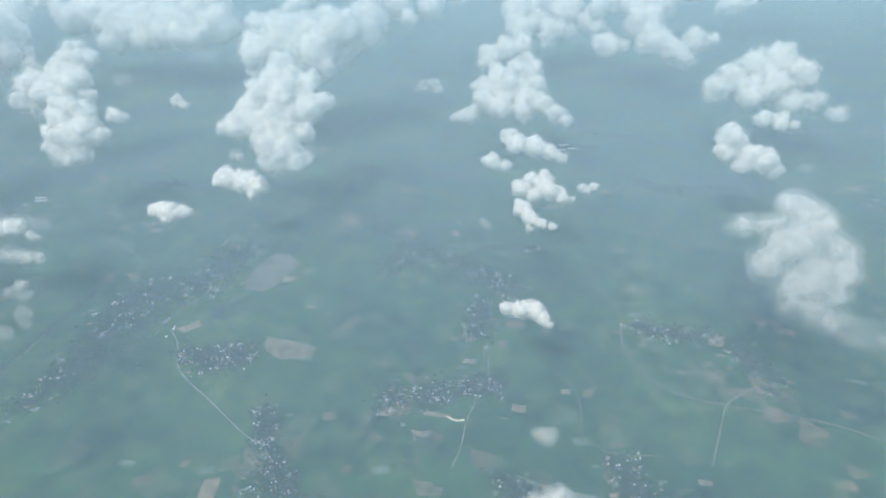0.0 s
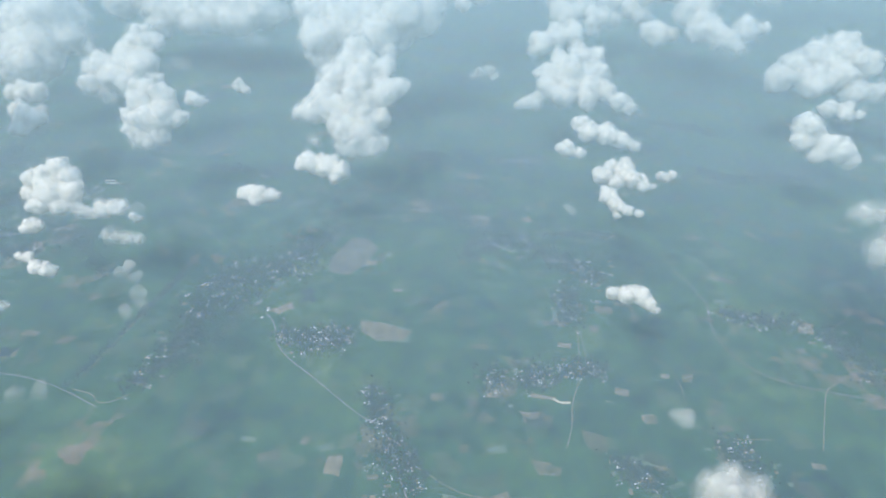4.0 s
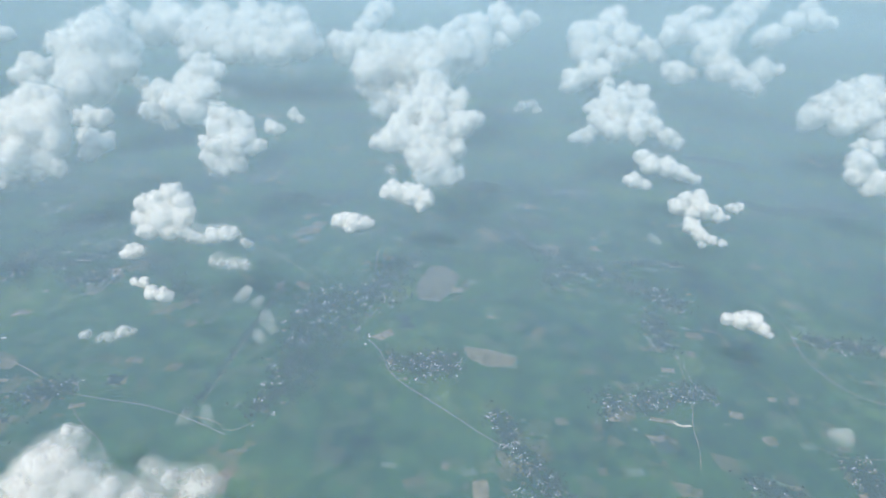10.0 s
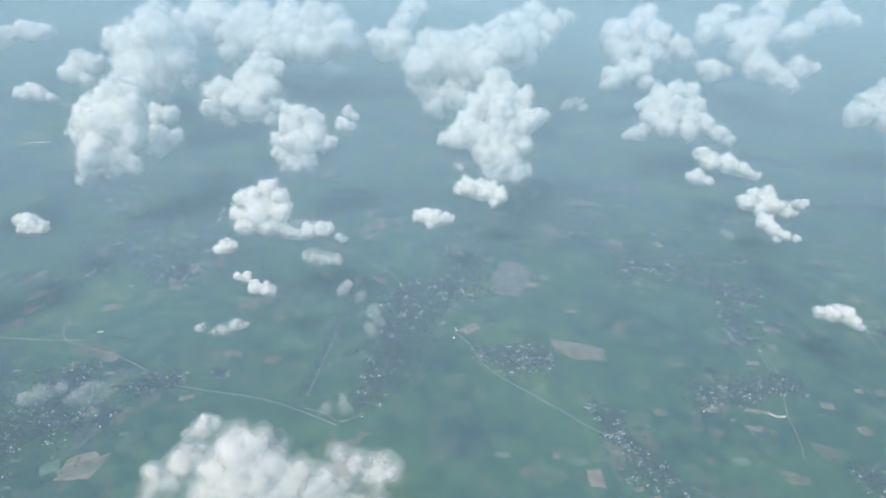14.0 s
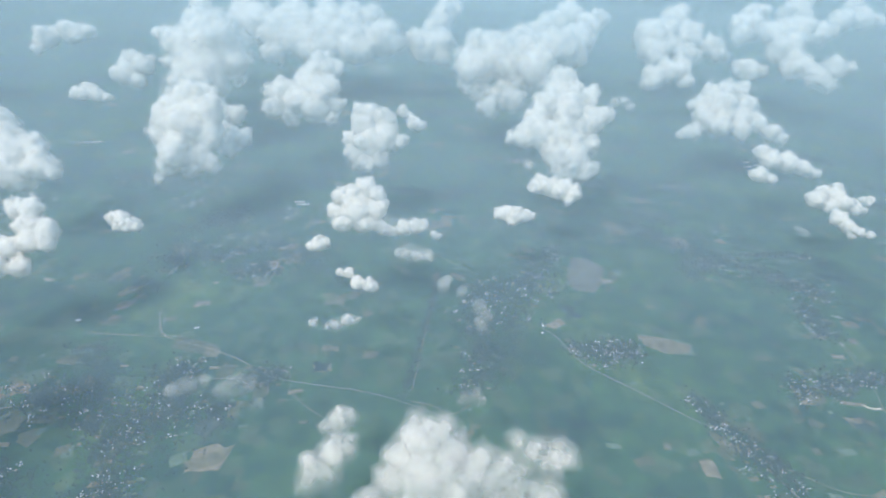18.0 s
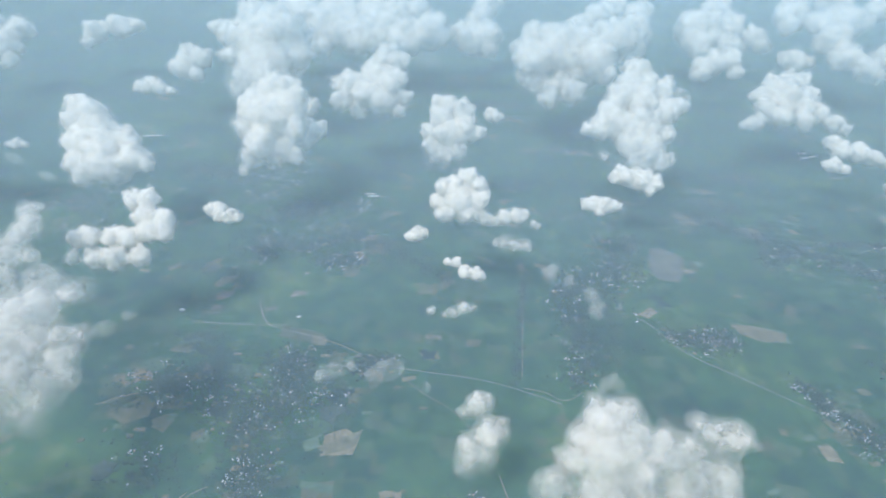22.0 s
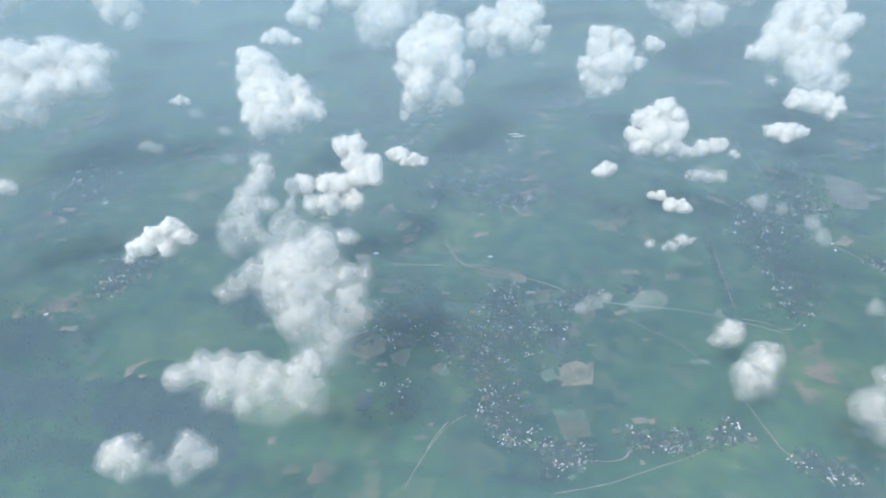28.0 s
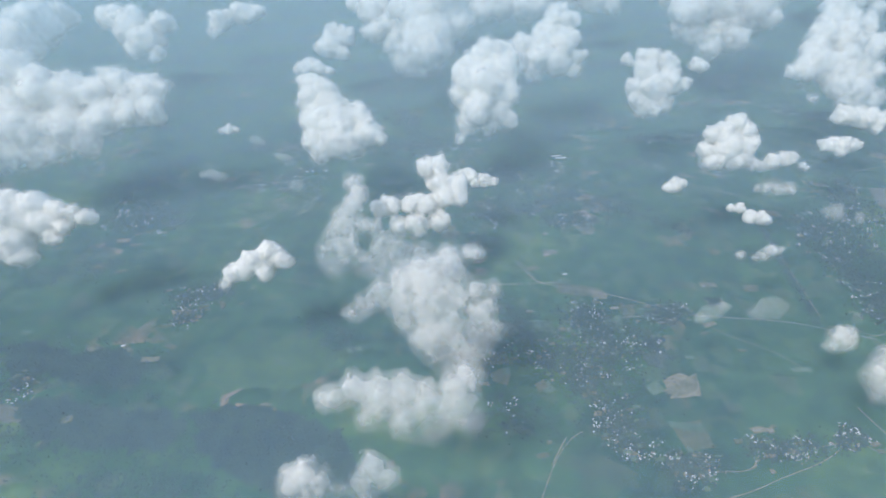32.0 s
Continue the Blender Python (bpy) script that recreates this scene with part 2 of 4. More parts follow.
LEAVES = earth("tree_leaves", (0.074, 0.120, 0.080), (0.044, 0.076, 0.062), 0.25)
SCRUB = earth("scrub_leaves", (0.062, 0.098, 0.080), (0.034, 0.060, 0.056), 0.03, 0.95, True)


# ---- helpers for meshes ----
def mesh_of(name, verts, faces, mat, smooth=False):
    me = bpy.data.meshes.new(name)
    me.from_pydata([tuple(v) for v in verts], [], [tuple(f) for f in faces])
    me.materials.append(mat)
    if smooth:
        me.polygons.foreach_set("use_smooth", [True] * len(me.polygons))
    me.update()
    return me


def quad_mesh(name, verts, quads, mat):
    me = bpy.data.meshes.new(name)
    me.vertices.add(len(verts))
    me.vertices.foreach_set("co", verts.astype(np.float32).ravel())
    k = quads.shape[1]
    me.loops.add(k * len(quads))
    me.loops.foreach_set("vertex_index", quads.astype(np.int32).ravel())
    me.polygons.add(len(quads))
    me.polygons.foreach_set("loop_start", np.arange(0, k * len(quads), k, dtype=np.int32))
    me.polygons.foreach_set("use_smooth", np.full(len(quads), k == 4))
    me.materials.append(mat)
    me.update(calc_edges=True)
    return me


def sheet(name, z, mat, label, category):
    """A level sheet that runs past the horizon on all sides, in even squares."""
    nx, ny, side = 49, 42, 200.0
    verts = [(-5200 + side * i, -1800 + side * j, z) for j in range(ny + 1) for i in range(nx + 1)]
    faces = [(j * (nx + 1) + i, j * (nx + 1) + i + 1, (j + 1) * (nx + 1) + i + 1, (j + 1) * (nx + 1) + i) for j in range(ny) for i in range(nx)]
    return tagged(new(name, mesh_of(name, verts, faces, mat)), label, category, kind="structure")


# ---- ground and haze sheets ----
sheet("ground", 0, PADDY, "flat green rice-farming plain of many small parcels", "ground")
# flat sheets added to imitate haze, one over the fields, four above the clouds
sheet("haze_sheet", 9, HAZE_LOW, "flat see-through blue sheet standing in for haze over the plain", "haze")
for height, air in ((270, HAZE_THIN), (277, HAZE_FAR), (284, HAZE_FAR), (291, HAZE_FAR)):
    sheet("haze_sheet", height, air, "flat see-through sheet above the clouds painted as distance haze, denser far off", "haze")


def smooth_line(points):
    """Points along a polyline whose corners are rounded off."""
    p = [Vector(q) for q in points]
    for _ in range(2):
        r = [p[0]]
        for a, b in zip(p, p[1:]):
            r += [a.lerp(b, 0.25), a.lerp(b, 0.75)]
        p = r + [p[-1]]
    return p


ROAD_KINDS = {
    "ASPHALT": (MAT_ROAD, "grey dusty country road between villages", 0.16),
    "DIRT": (MAT_DIRT, "narrow pale dirt road winding through fields", 0.14),
    "TRACK": (MAT_TRACK, "wide brown embankment track crossing the plain", 0.12),
    "CANAL": (MAT_POND, "straight narrow dark water canal between fields", 0.04),
    "SAND": (MAT_SAND, "short curved strip of pale bare sand", 0.18),
}
ASPHALT, DIRT, TRACK, CANAL, SAND = ROAD_KINDS
rnd = random.Random(5)
LIFT = [0.0]


def road(kind, width, points):
    """A road bed that stands a little above the fields, with worn uneven edges."""
    mat, label, z = ROAD_KINDS[kind]
    line = smooth_line(points)
    verts, faces = [], []
    for i, p in enumerate(line):
        a, b = line[max(i - 1, 0)], line[min(i + 1, len(line) - 1)]
        n = (b - a).normalized()
        n = Vector((-n.y, n.x))
        w = 0.62 * width * (0.5 + 0.14 * rnd.uniform(-1, 1))
        for k, h in ((1.35, 0.0), (1, z), (-1, z), (-1.35, 0.0)):
            q = p + n * w * k
            verts.append((q.x, q.y, h + 0.02))
        if i:
            faces += [(4 * i - 4 + k, 4 * i + k, 4 * i + k + 1, 4 * i - 3 + k) for k in range(3)]
    tagged(new("road", mesh_of("road", verts, faces, mat)), label, "road", kind="structure")


PATCH_KINDS = {
    "TAN": (MAT_TAN, "bare tan field of ploughed dry soil", "field"),
    "STUBBLE": (MAT_STUBBLE, "pale brown stubble field after the harvest", "field"),
    "SAGE": (MAT_SAGE, "pale sage-green cropped field", "field"),
    "ORCHARD": (MAT_ORCHARD, "dark green garden and orchard ground of a village", "orchard"),
    "DARK_GROUND": (MAT_DARK_GROUND, "dark blue-green patch of ground with scattered scrub", "marsh"),
    "MEADOW": (MAT_MEADOW, "bright yellow-green open meadow", "meadow"),
    "POND": (MAT_POND, "shallow silty grey-brown village pond", "pond"),
}
TAN, STUBBLE, SAGE, ORCHARD, DARK_GROUND, MEADOW, POND = PATCH_KINDS


def patch(kind, outline, z=0.08):
    """A parcel with a low raised bund and a wavering outline."""
    mat, label, category = PATCH_KINDS[kind]
    LIFT[0] += 0.0008
    z += LIFT[0]
    p = [Vector(q) for q in outline]
    ring = []
    for a, b in zip(p, p[1:] + p[:1]):
        n = max(2, int((b - a).length / 5))
        for i in range(n):
            q = a.lerp(b, i / n)
            ring.append(q + Vector((rnd.uniform(-1, 1), rnd.uniform(-1, 1))) * min(0.8, (b - a).length * 0.05) * (6 if kind in (DARK_GROUND, MEADOW) else 1))
    mid = sum(ring, Vector((0, 0))) / len(ring)
    k = len(ring)
    verts = [(q.x, q.y, 0.01) for q in ring] + [(*(q + (mid - q) * 0.02), z) for q in ring]
    faces = [(i, (i + 1) % k, k + (i + 1) % k, k + i) for i in range(k)] + [tuple(range(k, 2 * k))]
    name = category
    tagged(new(name, mesh_of(name, verts, faces, mat)), label, category, group="bare and cropped parcels" if name == "field" else "", kind="structure")


patch(SAGE, [(-185, 484), (-154, 477), (-129, 468), (-131, 446), (-163, 449), (-182, 463)])
patch(TAN, [(-185, 480), (-162, 479), (-128, 463), (-136, 449), (-162, 449), (-181, 462)])
patch(POND, [(-218, 653), (-197, 651), (-180, 626), (-191, 593), (-208, 565), (-234, 571), (-237, 600)])
patch(TAN, [(-609, 316), (-592, 324), (-579, 314), (-584, 295), (-610, 294)])
patch(SAGE, [(-627, 309), (-614, 316), (-612, 303), (-623, 298)])
patch(TAN, [(-561, 260), (-549, 261), (-546, 255), (-559, 254)])
patch(STUBBLE, [(-620, 267), (-595, 270), (-594, 243), (-616, 241)])
patch(STUBBLE, [(-675, 468), (-629, 454), (-635, 437), (-676, 448)])
patch(STUBBLE, [(-784, 361), (-741, 363), (-738, 345), (-767, 343)])
patch(TAN, [(-625, 586), (-604, 586), (-608, 566), (-623, 566)])
patch(STUBBLE, [(-133, 324), (-166, 341), (-162, 321), (-144, 313)])
patch(TAN, [(284, 494), (300, 489), (289, 471), (275, 475)])
patch(STUBBLE, [(-187, 307), (-177, 310), (-178, 292), (-189, 292)])
patch(STUBBLE, [(-24, 308), (-9, 305), (-4, 293), (-19, 293)])
patch(STUBBLE, [(24, 333), (42, 327), (41, 316), (25, 319)])
patch(TAN, [(-188, 307), (-175, 307), (-175, 288), (-188, 291)])
patch(STUBBLE, [(23, 340), (43, 331), (40, 322), (24, 325)])
patch(TAN, [(79, 357), (91, 358), (88, 350), (78, 350)])
patch(STUBBLE, [(-754, 666), (-731, 672), (-719, 638), (-734, 634)])
patch(TAN, [(-628, 587), (-610, 592), (-604, 574), (-620, 571)])
patch(TAN, [(-58, 723), (-35, 716), (-36, 682), (-63, 689)])
patch(STUBBLE, [(7, 487), (39, 488), (36, 481), (9, 478)])
patch(STUBBLE, [(-750, 339), (-756, 324), (-743, 318), (-738, 333)])
patch(TAN, [(-1085, 450), (-1061, 449), (-1048, 429), (-1070, 425)])
patch(POND, [(-1218, 324), (-1188, 324), (-1153, 316), (-1115, 299), (-1070, 273), (-1104, 278), (-1155, 301), (-1204, 304)])
patch(POND, [(-25, 357), (-10, 358), (-13, 345), (-25, 345)])
patch(TAN, [(-614, 303), (-578, 322), (-584, 302), (-605, 295)])
patch(STUBBLE, [(-630, 234), (-604, 236), (-608, 216), (-628, 217)])
# three wide dark blue-green stretches of ground
patch(DARK_GROUND, [(-1237, 404), (-1208, 411), (-1157, 390), (-1114, 392), (-1073, 363), (-1076, 342), (-1122, 342), (-1173, 361), (-1202, 355)])
patch(DARK_GROUND, [(-1179, 325), (-1136, 330), (-1093, 313), (-1037, 308), (-1012, 291), (-1018, 269), (-1066, 265), (-1118, 279), (-1150, 286)])
patch(DARK_GROUND, [(-1016, 304), (-970, 311), (-923, 298), (-882, 273), (-860, 240), (-874, 216), (-915, 213), (-953, 234), (-991, 256)])
patch(MEADOW, [(-1025, 374), (-997, 390), (-920, 396), (-887, 356), (-924, 329), (-989, 325), (-1010, 339)])
patch(MEADOW, [(-1200, 499), (-1142, 530), (-1092, 520), (-1129, 498), (-1176, 489)])
patch(MEADOW, [(-605, 682), (-542, 697), (-512, 681), (-575, 667)])
patch(DARK_GROUND, [(-258, 537), (-240, 536), (-237, 512), (-254, 515)])
patch(STUBBLE, [(-55, 400), (-39, 404), (-26, 397), (-29, 379), (-43, 373), (-57, 376)])
patch(TAN, [(-193, 601), (-179, 600), (-178, 588), (-192, 585)])
patch(SAGE, [(-171, 619), (-160, 617), (-161, 605), (-171, 606)])
patch(MEADOW, [(-270, 481), (-237, 495), (-208, 483), (-206, 460), (-233, 452), (-260, 456)])
patch(MEADOW, [(-198, 694), (-146, 687), (-135, 655), (-154, 638), (-185, 661)])
patch(TAN, [(-288, 496), (-276, 502), (-264, 513), (-259, 500), (-273, 489)])
patch(STUBBLE, [(81, 356), (92, 356), (90, 347), (79, 347)])
patch(TAN, [(-15, 381), (7, 376), (5, 372), (-16, 375)])
patch(TAN, [(64, 390), (76, 387), (73, 378), (61, 382)])
patch(DARK_GROUND, [(-23, 352), (-9, 352), (-11, 343), (-22, 342)])
patch(TAN, [(-29, 359), (-18, 357), (-20, 352), (-25, 353)])
patch(STUBBLE, [(-22, 304), (0, 300), (-3, 292), (-20, 297)])
patch(TAN, [(111, 409), (120, 409), (118, 402), (110, 403)])
patch(STUBBLE, [(132, 409), (142, 409), (137, 398), (129, 399)])
patch(TAN, [(21, 491), (36, 487), (31, 476), (20, 481)])
patch(TAN, [(57, 480), (67, 480), (65, 469), (56, 470)])
patch(SAGE, [(49, 314), (63, 311), (76, 304), (59, 303)])
patch(SAGE, [(-649, 399), (-620, 404), (-622, 385), (-638, 381)])
patch(TAN, [(-641, 444), (-625, 446), (-626, 434), (-637, 435)])
patch(STUBBLE, [(-621, 589), (-604, 588), (-607, 572), (-620, 573)])
patch(SAGE, [(-796, 406), (-782, 415), (-771, 398), (-782, 391)])
patch(STUBBLE, [(-759, 332), (-743, 341), (-741, 324), (-753, 323)])
patch(STUBBLE, [(-798, 339), (-780, 357), (-764, 361), (-763, 336), (-780, 326)])
patch(SAGE, [(-718, 316), (-707, 321), (-703, 310), (-711, 306)])
patch(STUBBLE, [(-681, 310), (-671, 323), (-666, 316), (-676, 303)])
patch(SAGE, [(-705, 403), (-692, 405), (-688, 388), (-699, 384)])
patch(SAGE, [(-776, 444), (-749, 444), (-748, 435), (-769, 435)])
patch(MEADOW, [(-700, 421), (-678, 426), (-677, 406), (-694, 403)])
patch(STUBBLE, [(-530, 424), (-512, 429), (-510, 415), (-525, 414)])
patch(SAGE, [(-772, 365), (-751, 369), (-754, 352), (-770, 352)])
patch(STUBBLE, [(-720, 318), (-711, 323), (-709, 314), (-718, 307)])
patch(SAGE, [(-715, 405), (-698, 406), (-699, 388), (-712, 388)])
patch(MEADOW, [(-742, 338), (-714, 341), (-716, 323), (-738, 322)])
patch(TAN, [(-642, 451), (-627, 450), (-630, 437), (-641, 437)])
patch(STUBBLE, [(-480, 448), (-465, 446), (-469, 435), (-483, 436)])
patch(DARK_GROUND, [(-529, 426), (-513, 428), (-516, 413), (-529, 413)])
patch(DARK_GROUND, [(-609, 376), (-592, 371), (-595, 354), (-610, 357)])
patch(SAGE, [(-621, 271), (-595, 265), (-596, 257), (-621, 264)])
road(DIRT, 0.7, [(-55, 396), (-42, 403), (-25, 397), (-15, 393)])
road(DIRT, 0.8, [(-280, 637), (-281, 669), (-279, 699)])
road(DIRT, 0.9, [(-420, 668), (-399, 652), (-380, 630)])
road(ASPHALT, 0.9, [(46, 465), (45, 441), (44, 421)])
road(DIRT, 0.8, [(-809, 350), (-796, 357), (-784, 364), (-746, 368)])
road(DIRT, 0.8, [(-705, 510), (-694, 479)])
road(DIRT, 0.9, [(-704, 259), (-712, 247), (-720, 234)])
road(TRACK, 1.6, [(-547, 390), (-528, 367), (-498, 345), (-485, 322)])
road(DIRT, 0.8, [(-779, 476), (-744, 469), (-710, 470)])
road(DIRT, 0.7, [(-710, 509), (-703, 494), (-697, 481)])
road(ASPHALT, 1.4, [(-287, 491), (-275, 477), (-268, 459), (-261, 438), (-245, 419), (-222, 400), (-196, 376), (-168, 350), (-152, 341), (-138, 324), (-132, 308), (-130, 292), (-119, 264)])
road(DIRT, 0.8, [(43, 470), (41, 448), (36, 424), (32, 409), (30, 391), (20, 370), (16, 342), (7, 319)])
road(SAND, 2.9, [(4, 374), (10, 369), (19, 370)])
road(TRACK, 2.2, [(178, 591), (190, 567), (193, 539), (198, 523), (189, 494), (185, 466), (190, 441), (202, 417), (221, 402), (258, 389), (309, 378), (352, 365), (375, 349)])
road(DIRT, 0.8, [(110, 431), (122, 417), (126, 398), (123, 371), (117, 351), (129, 342), (141, 332), (183, 332)])
road(DIRT, 0.9, [(357, 530), (350, 509), (331, 492), (314, 485), (303, 449), (306, 433), (305, 395)])
road(DIRT, 0.9, [(293, 410), (273, 400), (259, 391), (249, 374), (228, 337), (219, 321)])
road(DIRT, 1.6, [(-593, 1152), (-482, 1041), (-386, 972), (-300, 911), (-223, 855), (-190, 824), (-161, 801), (-102, 732)])
road(DIRT, 0.9, [(-468, 697), (-419, 675), (-395, 646), (-350, 600)])
road(DIRT, 1.1, [(-130, 306), (-108, 293), (-95, 283), (-83, 276), (-66, 271), (-22, 272)])
road(DIRT, 0.9, [(-289, 672), (-291, 696), (-289, 650), (-290, 629)])
road(DIRT, 1.1, [(-432, 375), (-409, 369), (-402, 359), (-390, 359), (-377, 370)])
road(DIRT, 1.1, [(-208, 705), (-138, 718), (-105, 738), (-88, 721), (-52, 698), (14, 677), (76, 672)])
road(DIRT, 0.9, [(-289, 638), (-288, 684), (-284, 727)])
road(DIRT, 0.9, [(-813, 349), (-795, 361), (-774, 366), (-747, 368)])
road(DIRT, 1.1, [(-710, 517), (-701, 483), (-693, 468), (-665, 458), (-617, 440), (-583, 418), (-562, 405)])
road(DIRT, 0.9, [(-771, 471), (-708, 467), (-671, 468)])
road(ASPHALT, 1.1, [(-626, 403), (-590, 404), (-562, 404), (-519, 395), (-477, 388), (-443, 376), (-399, 354)])
road(DIRT, 0.8, [(-735, 199), (-729, 213), (-716, 239), (-701, 258), (-690, 264)])
road(DIRT, 0.8, [(-629, 195), (-589, 202), (-555, 215), (-525, 224), (-502, 236), (-482, 250)])
road(DIRT, 1.6, [(-466, 275), (-461, 248), (-456, 223), (-434, 217), (-416, 204)])
road(DIRT, 0.9, [(-602, 222), (-577, 220), (-565, 234)])
road(DIRT, 1.0, [(-711, 512), (-697, 477), (-686, 466)])
road(DIRT, 1.1, [(-1095, 591), (-1089, 551), (-1103, 515), (-1134, 512)])
road(DIRT, 0.9, [(-982, 499), (-955, 491), (-928, 481)])
road(DIRT, 1.0, [(-606, 221), (-573, 221), (-568, 232), (-526, 237), (-488, 244), (-478, 233)])
road(DIRT, 0.9, [(-1077, 1356), (-1107, 1206), (-1078, 1091)])
road(CANAL, 1.7, [(-401, 611), (-410, 533), (-419, 469), (-431, 390)])


# small parcels in odd tones, thickest round the villages
for _ in range(70):
    x, y = rnd.uniform(-1250, 420), 240 + 620 * rnd.random() ** 1.5
    turn, long, wide = rnd.uniform(-0.5, 0.5), rnd.uniform(3, 9), rnd.uniform(2, 5)
    cs, sn = math.cos(turn), math.sin(turn)
    ring = [(x + u * long * cs - v * wide * sn, y + u * long * sn + v * wide * cs) for u, v in ((-1, -1), (1, -0.9), (0.95, 1), (-1.05, 0.9))]
    patch(rnd.choice((TAN, STUBBLE, STUBBLE, SAGE, SAGE)), ring, 0.05)


# ---- villages ----
def house_shape(rng, long, wide, tall, rise):
    """Walls with a gable at each end, and a roof of two thick slopes that overhang them."""
    l, w = long / 2, wide / 2
    wall = [(-l, -w, 0), (l, -w, 0), (l, w, 0), (-l, w, 0), (-l, -w, tall), (l, -w, tall), (l, w, tall), (-l, w, tall), (-l, 0, tall + rise), (l, 0, tall + rise)]
    wall_faces = [(0, 1, 5, 4), (2, 3, 7, 6), (1, 2, 6, 9, 5), (3, 0, 4, 8, 7), (4, 5, 9, 8), (6, 7, 8, 9)]
    e, t = 0.22, 0.12
    drop = rise * e / w
    roof = []
    for x in (-l - e, l + e):
        roof += [(x, -w - e, tall - drop + 0.02), (x, 0, tall + rise + 0.02), (x, w + e, tall - drop + 0.02), (x, w + e, tall - drop + t), (x, 0, tall + rise + t), (x, -w - e, tall - drop + t)]
    roof_faces = [(0, 1, 4, 5), (1, 2, 3, 4), (11, 10, 7, 6), (10, 9, 8, 7), (5, 4, 10, 11), (4, 3, 9, 10), (6, 7, 1, 0), (7, 8, 2, 1), (0, 5, 11, 6), (3, 2, 8, 9)]
    return wall, wall_faces, roof, roof_faces


ICO = bmesh.new()
bmesh.ops.create_icosphere(ICO, subdivisions=1, radius=1)
ICO_V = np.array([v.co[:] for v in ICO.verts])
ICO_F = np.array([[v.index for v in f.verts] for f in ICO.faces])
ICO.free()


def tree_shape(rng, tall):
    """A tapered trunk with two limbs, and a crown of uneven leaf clumps with gaps."""
    trunk_v, trunk_f = [], []

    def limb(a, b, r0, r1):
        k = len(trunk_v)
        for p, r in ((a, r0), (b, r1)):
            trunk_v.extend((p[0] + r * math.cos(u), p[1] + r * math.sin(u), p[2]) for u in (0, 1.57, 3.14, 4.71))
        trunk_f.extend((k + i, k + (i + 1) % 4, k + 4 + (i + 1) % 4, k + 4 + i) for i in range(4))

    limb((0, 0, 0), (0, 0, tall * 0.55), tall * 0.05, tall * 0.03)
    for _ in range(2):
        u = rng.uniform(0, 6.28)
        limb((0, 0, tall * 0.4), (0.25 * tall * math.cos(u), 0.25 * tall * math.sin(u), tall * 0.7), tall * 0.03, tall * 0.015)
    leaf_v, leaf_f = [], []
    for i in range(7):
        u, r = rng.uniform(0, 6.28), tall * 0.27 * math.sqrt(rng.random())
        c = np.array((r * math.cos(u), r * math.sin(u), tall * rng.uniform(0.5, 0.85)))
        s = tall * rng.uniform(0.12, 0.24)
        jag = np.array([[rng.uniform(0.7, 1.25)] for _ in ICO_V])
        leaf_f.extend((ICO_F + len(leaf_v)).tolist())
        leaf_v.extend((ICO_V * jag * (s, s, s * 0.8) + c).tolist())
    return trunk_v, trunk_f, leaf_v, leaf_f


shape_rng = random.Random(11)
HOUSES = []
for i in range(12):
    dims = (shape_rng.uniform(2.6, 4.6), shape_rng.uniform(1.9, 2.8), shape_rng.uniform(1.2, 1.8), shape_rng.uniform(0.5, 0.9))
    w, wf, r, rf = house_shape(shape_rng, *dims)
    roof_mat = ROOFS[(0, 1, 2, 3, 1, 2, 1, 1, 3, 1, 0, 2)[i]]
    HOUSES.append((w, wf, r, rf, roof_mat, mesh_of("wall", w, wf, WALLS), mesh_of("roof", r, rf, roof_mat)))
TREES = []
for i in range(10):
    tv, tf, lv, lf = tree_shape(shape_rng, shape_rng.uniform(2.6, 4.4))
    TREES.append((tv, tf, lv, lf, mesh_of("trunk", tv, tf, BARK), mesh_of("crown", lv, lf, LEAVES)))
ROOF_WORDS = {ROOFS[0]: "white flat-toned", ROOFS[1]: "grey cement-sheet", ROOFS[2]: "reddish clay-tiled", ROOFS[3]: "pale blue tin"}
COUNT = {"house": 0, "tree": 0}


def thing_of(name, parts, x, y, turn, size, label, category, group):
    root = new(name)
    root.matrix_world = pose(x, y, 0, 0, 0, turn) @ Matrix.Scale(size, 4)
    tagged(root, label, category, group)
    for part_name, me in parts:
        new(part_name, me).parent = root


def joined(name, pieces, label, category):
    """Many far pieces in one mesh: (verts, faces, material, x, y, turn, size)."""
    verts, faces, slots, mats = [], [], [], []
    for v, f, mat, x, y, turn, size in pieces:
        if mat not in mats:
            mats.append(mat)
        v = np.array(v) * size
        cs, sn = math.cos(turn), math.sin(turn)
        k = len(verts)
        verts.extend(np.stack((x + v[:, 0] * cs - v[:, 1] * sn, y + v[:, 0] * sn + v[:, 1] * cs, v[:, 2]), 1).tolist())
        faces.extend([[k + i for i in face] for face in f])
        slots.extend([mats.index(mat)] * len(f))
    me = bpy.data.meshes.new(name)
    me.from_pydata(verts, [], faces)
    for mat in mats:
        me.materials.append(mat)
    me.polygons.foreach_set("material_index", slots)
    me.update()
    tagged(new(name, me), label, category, kind="stuff")


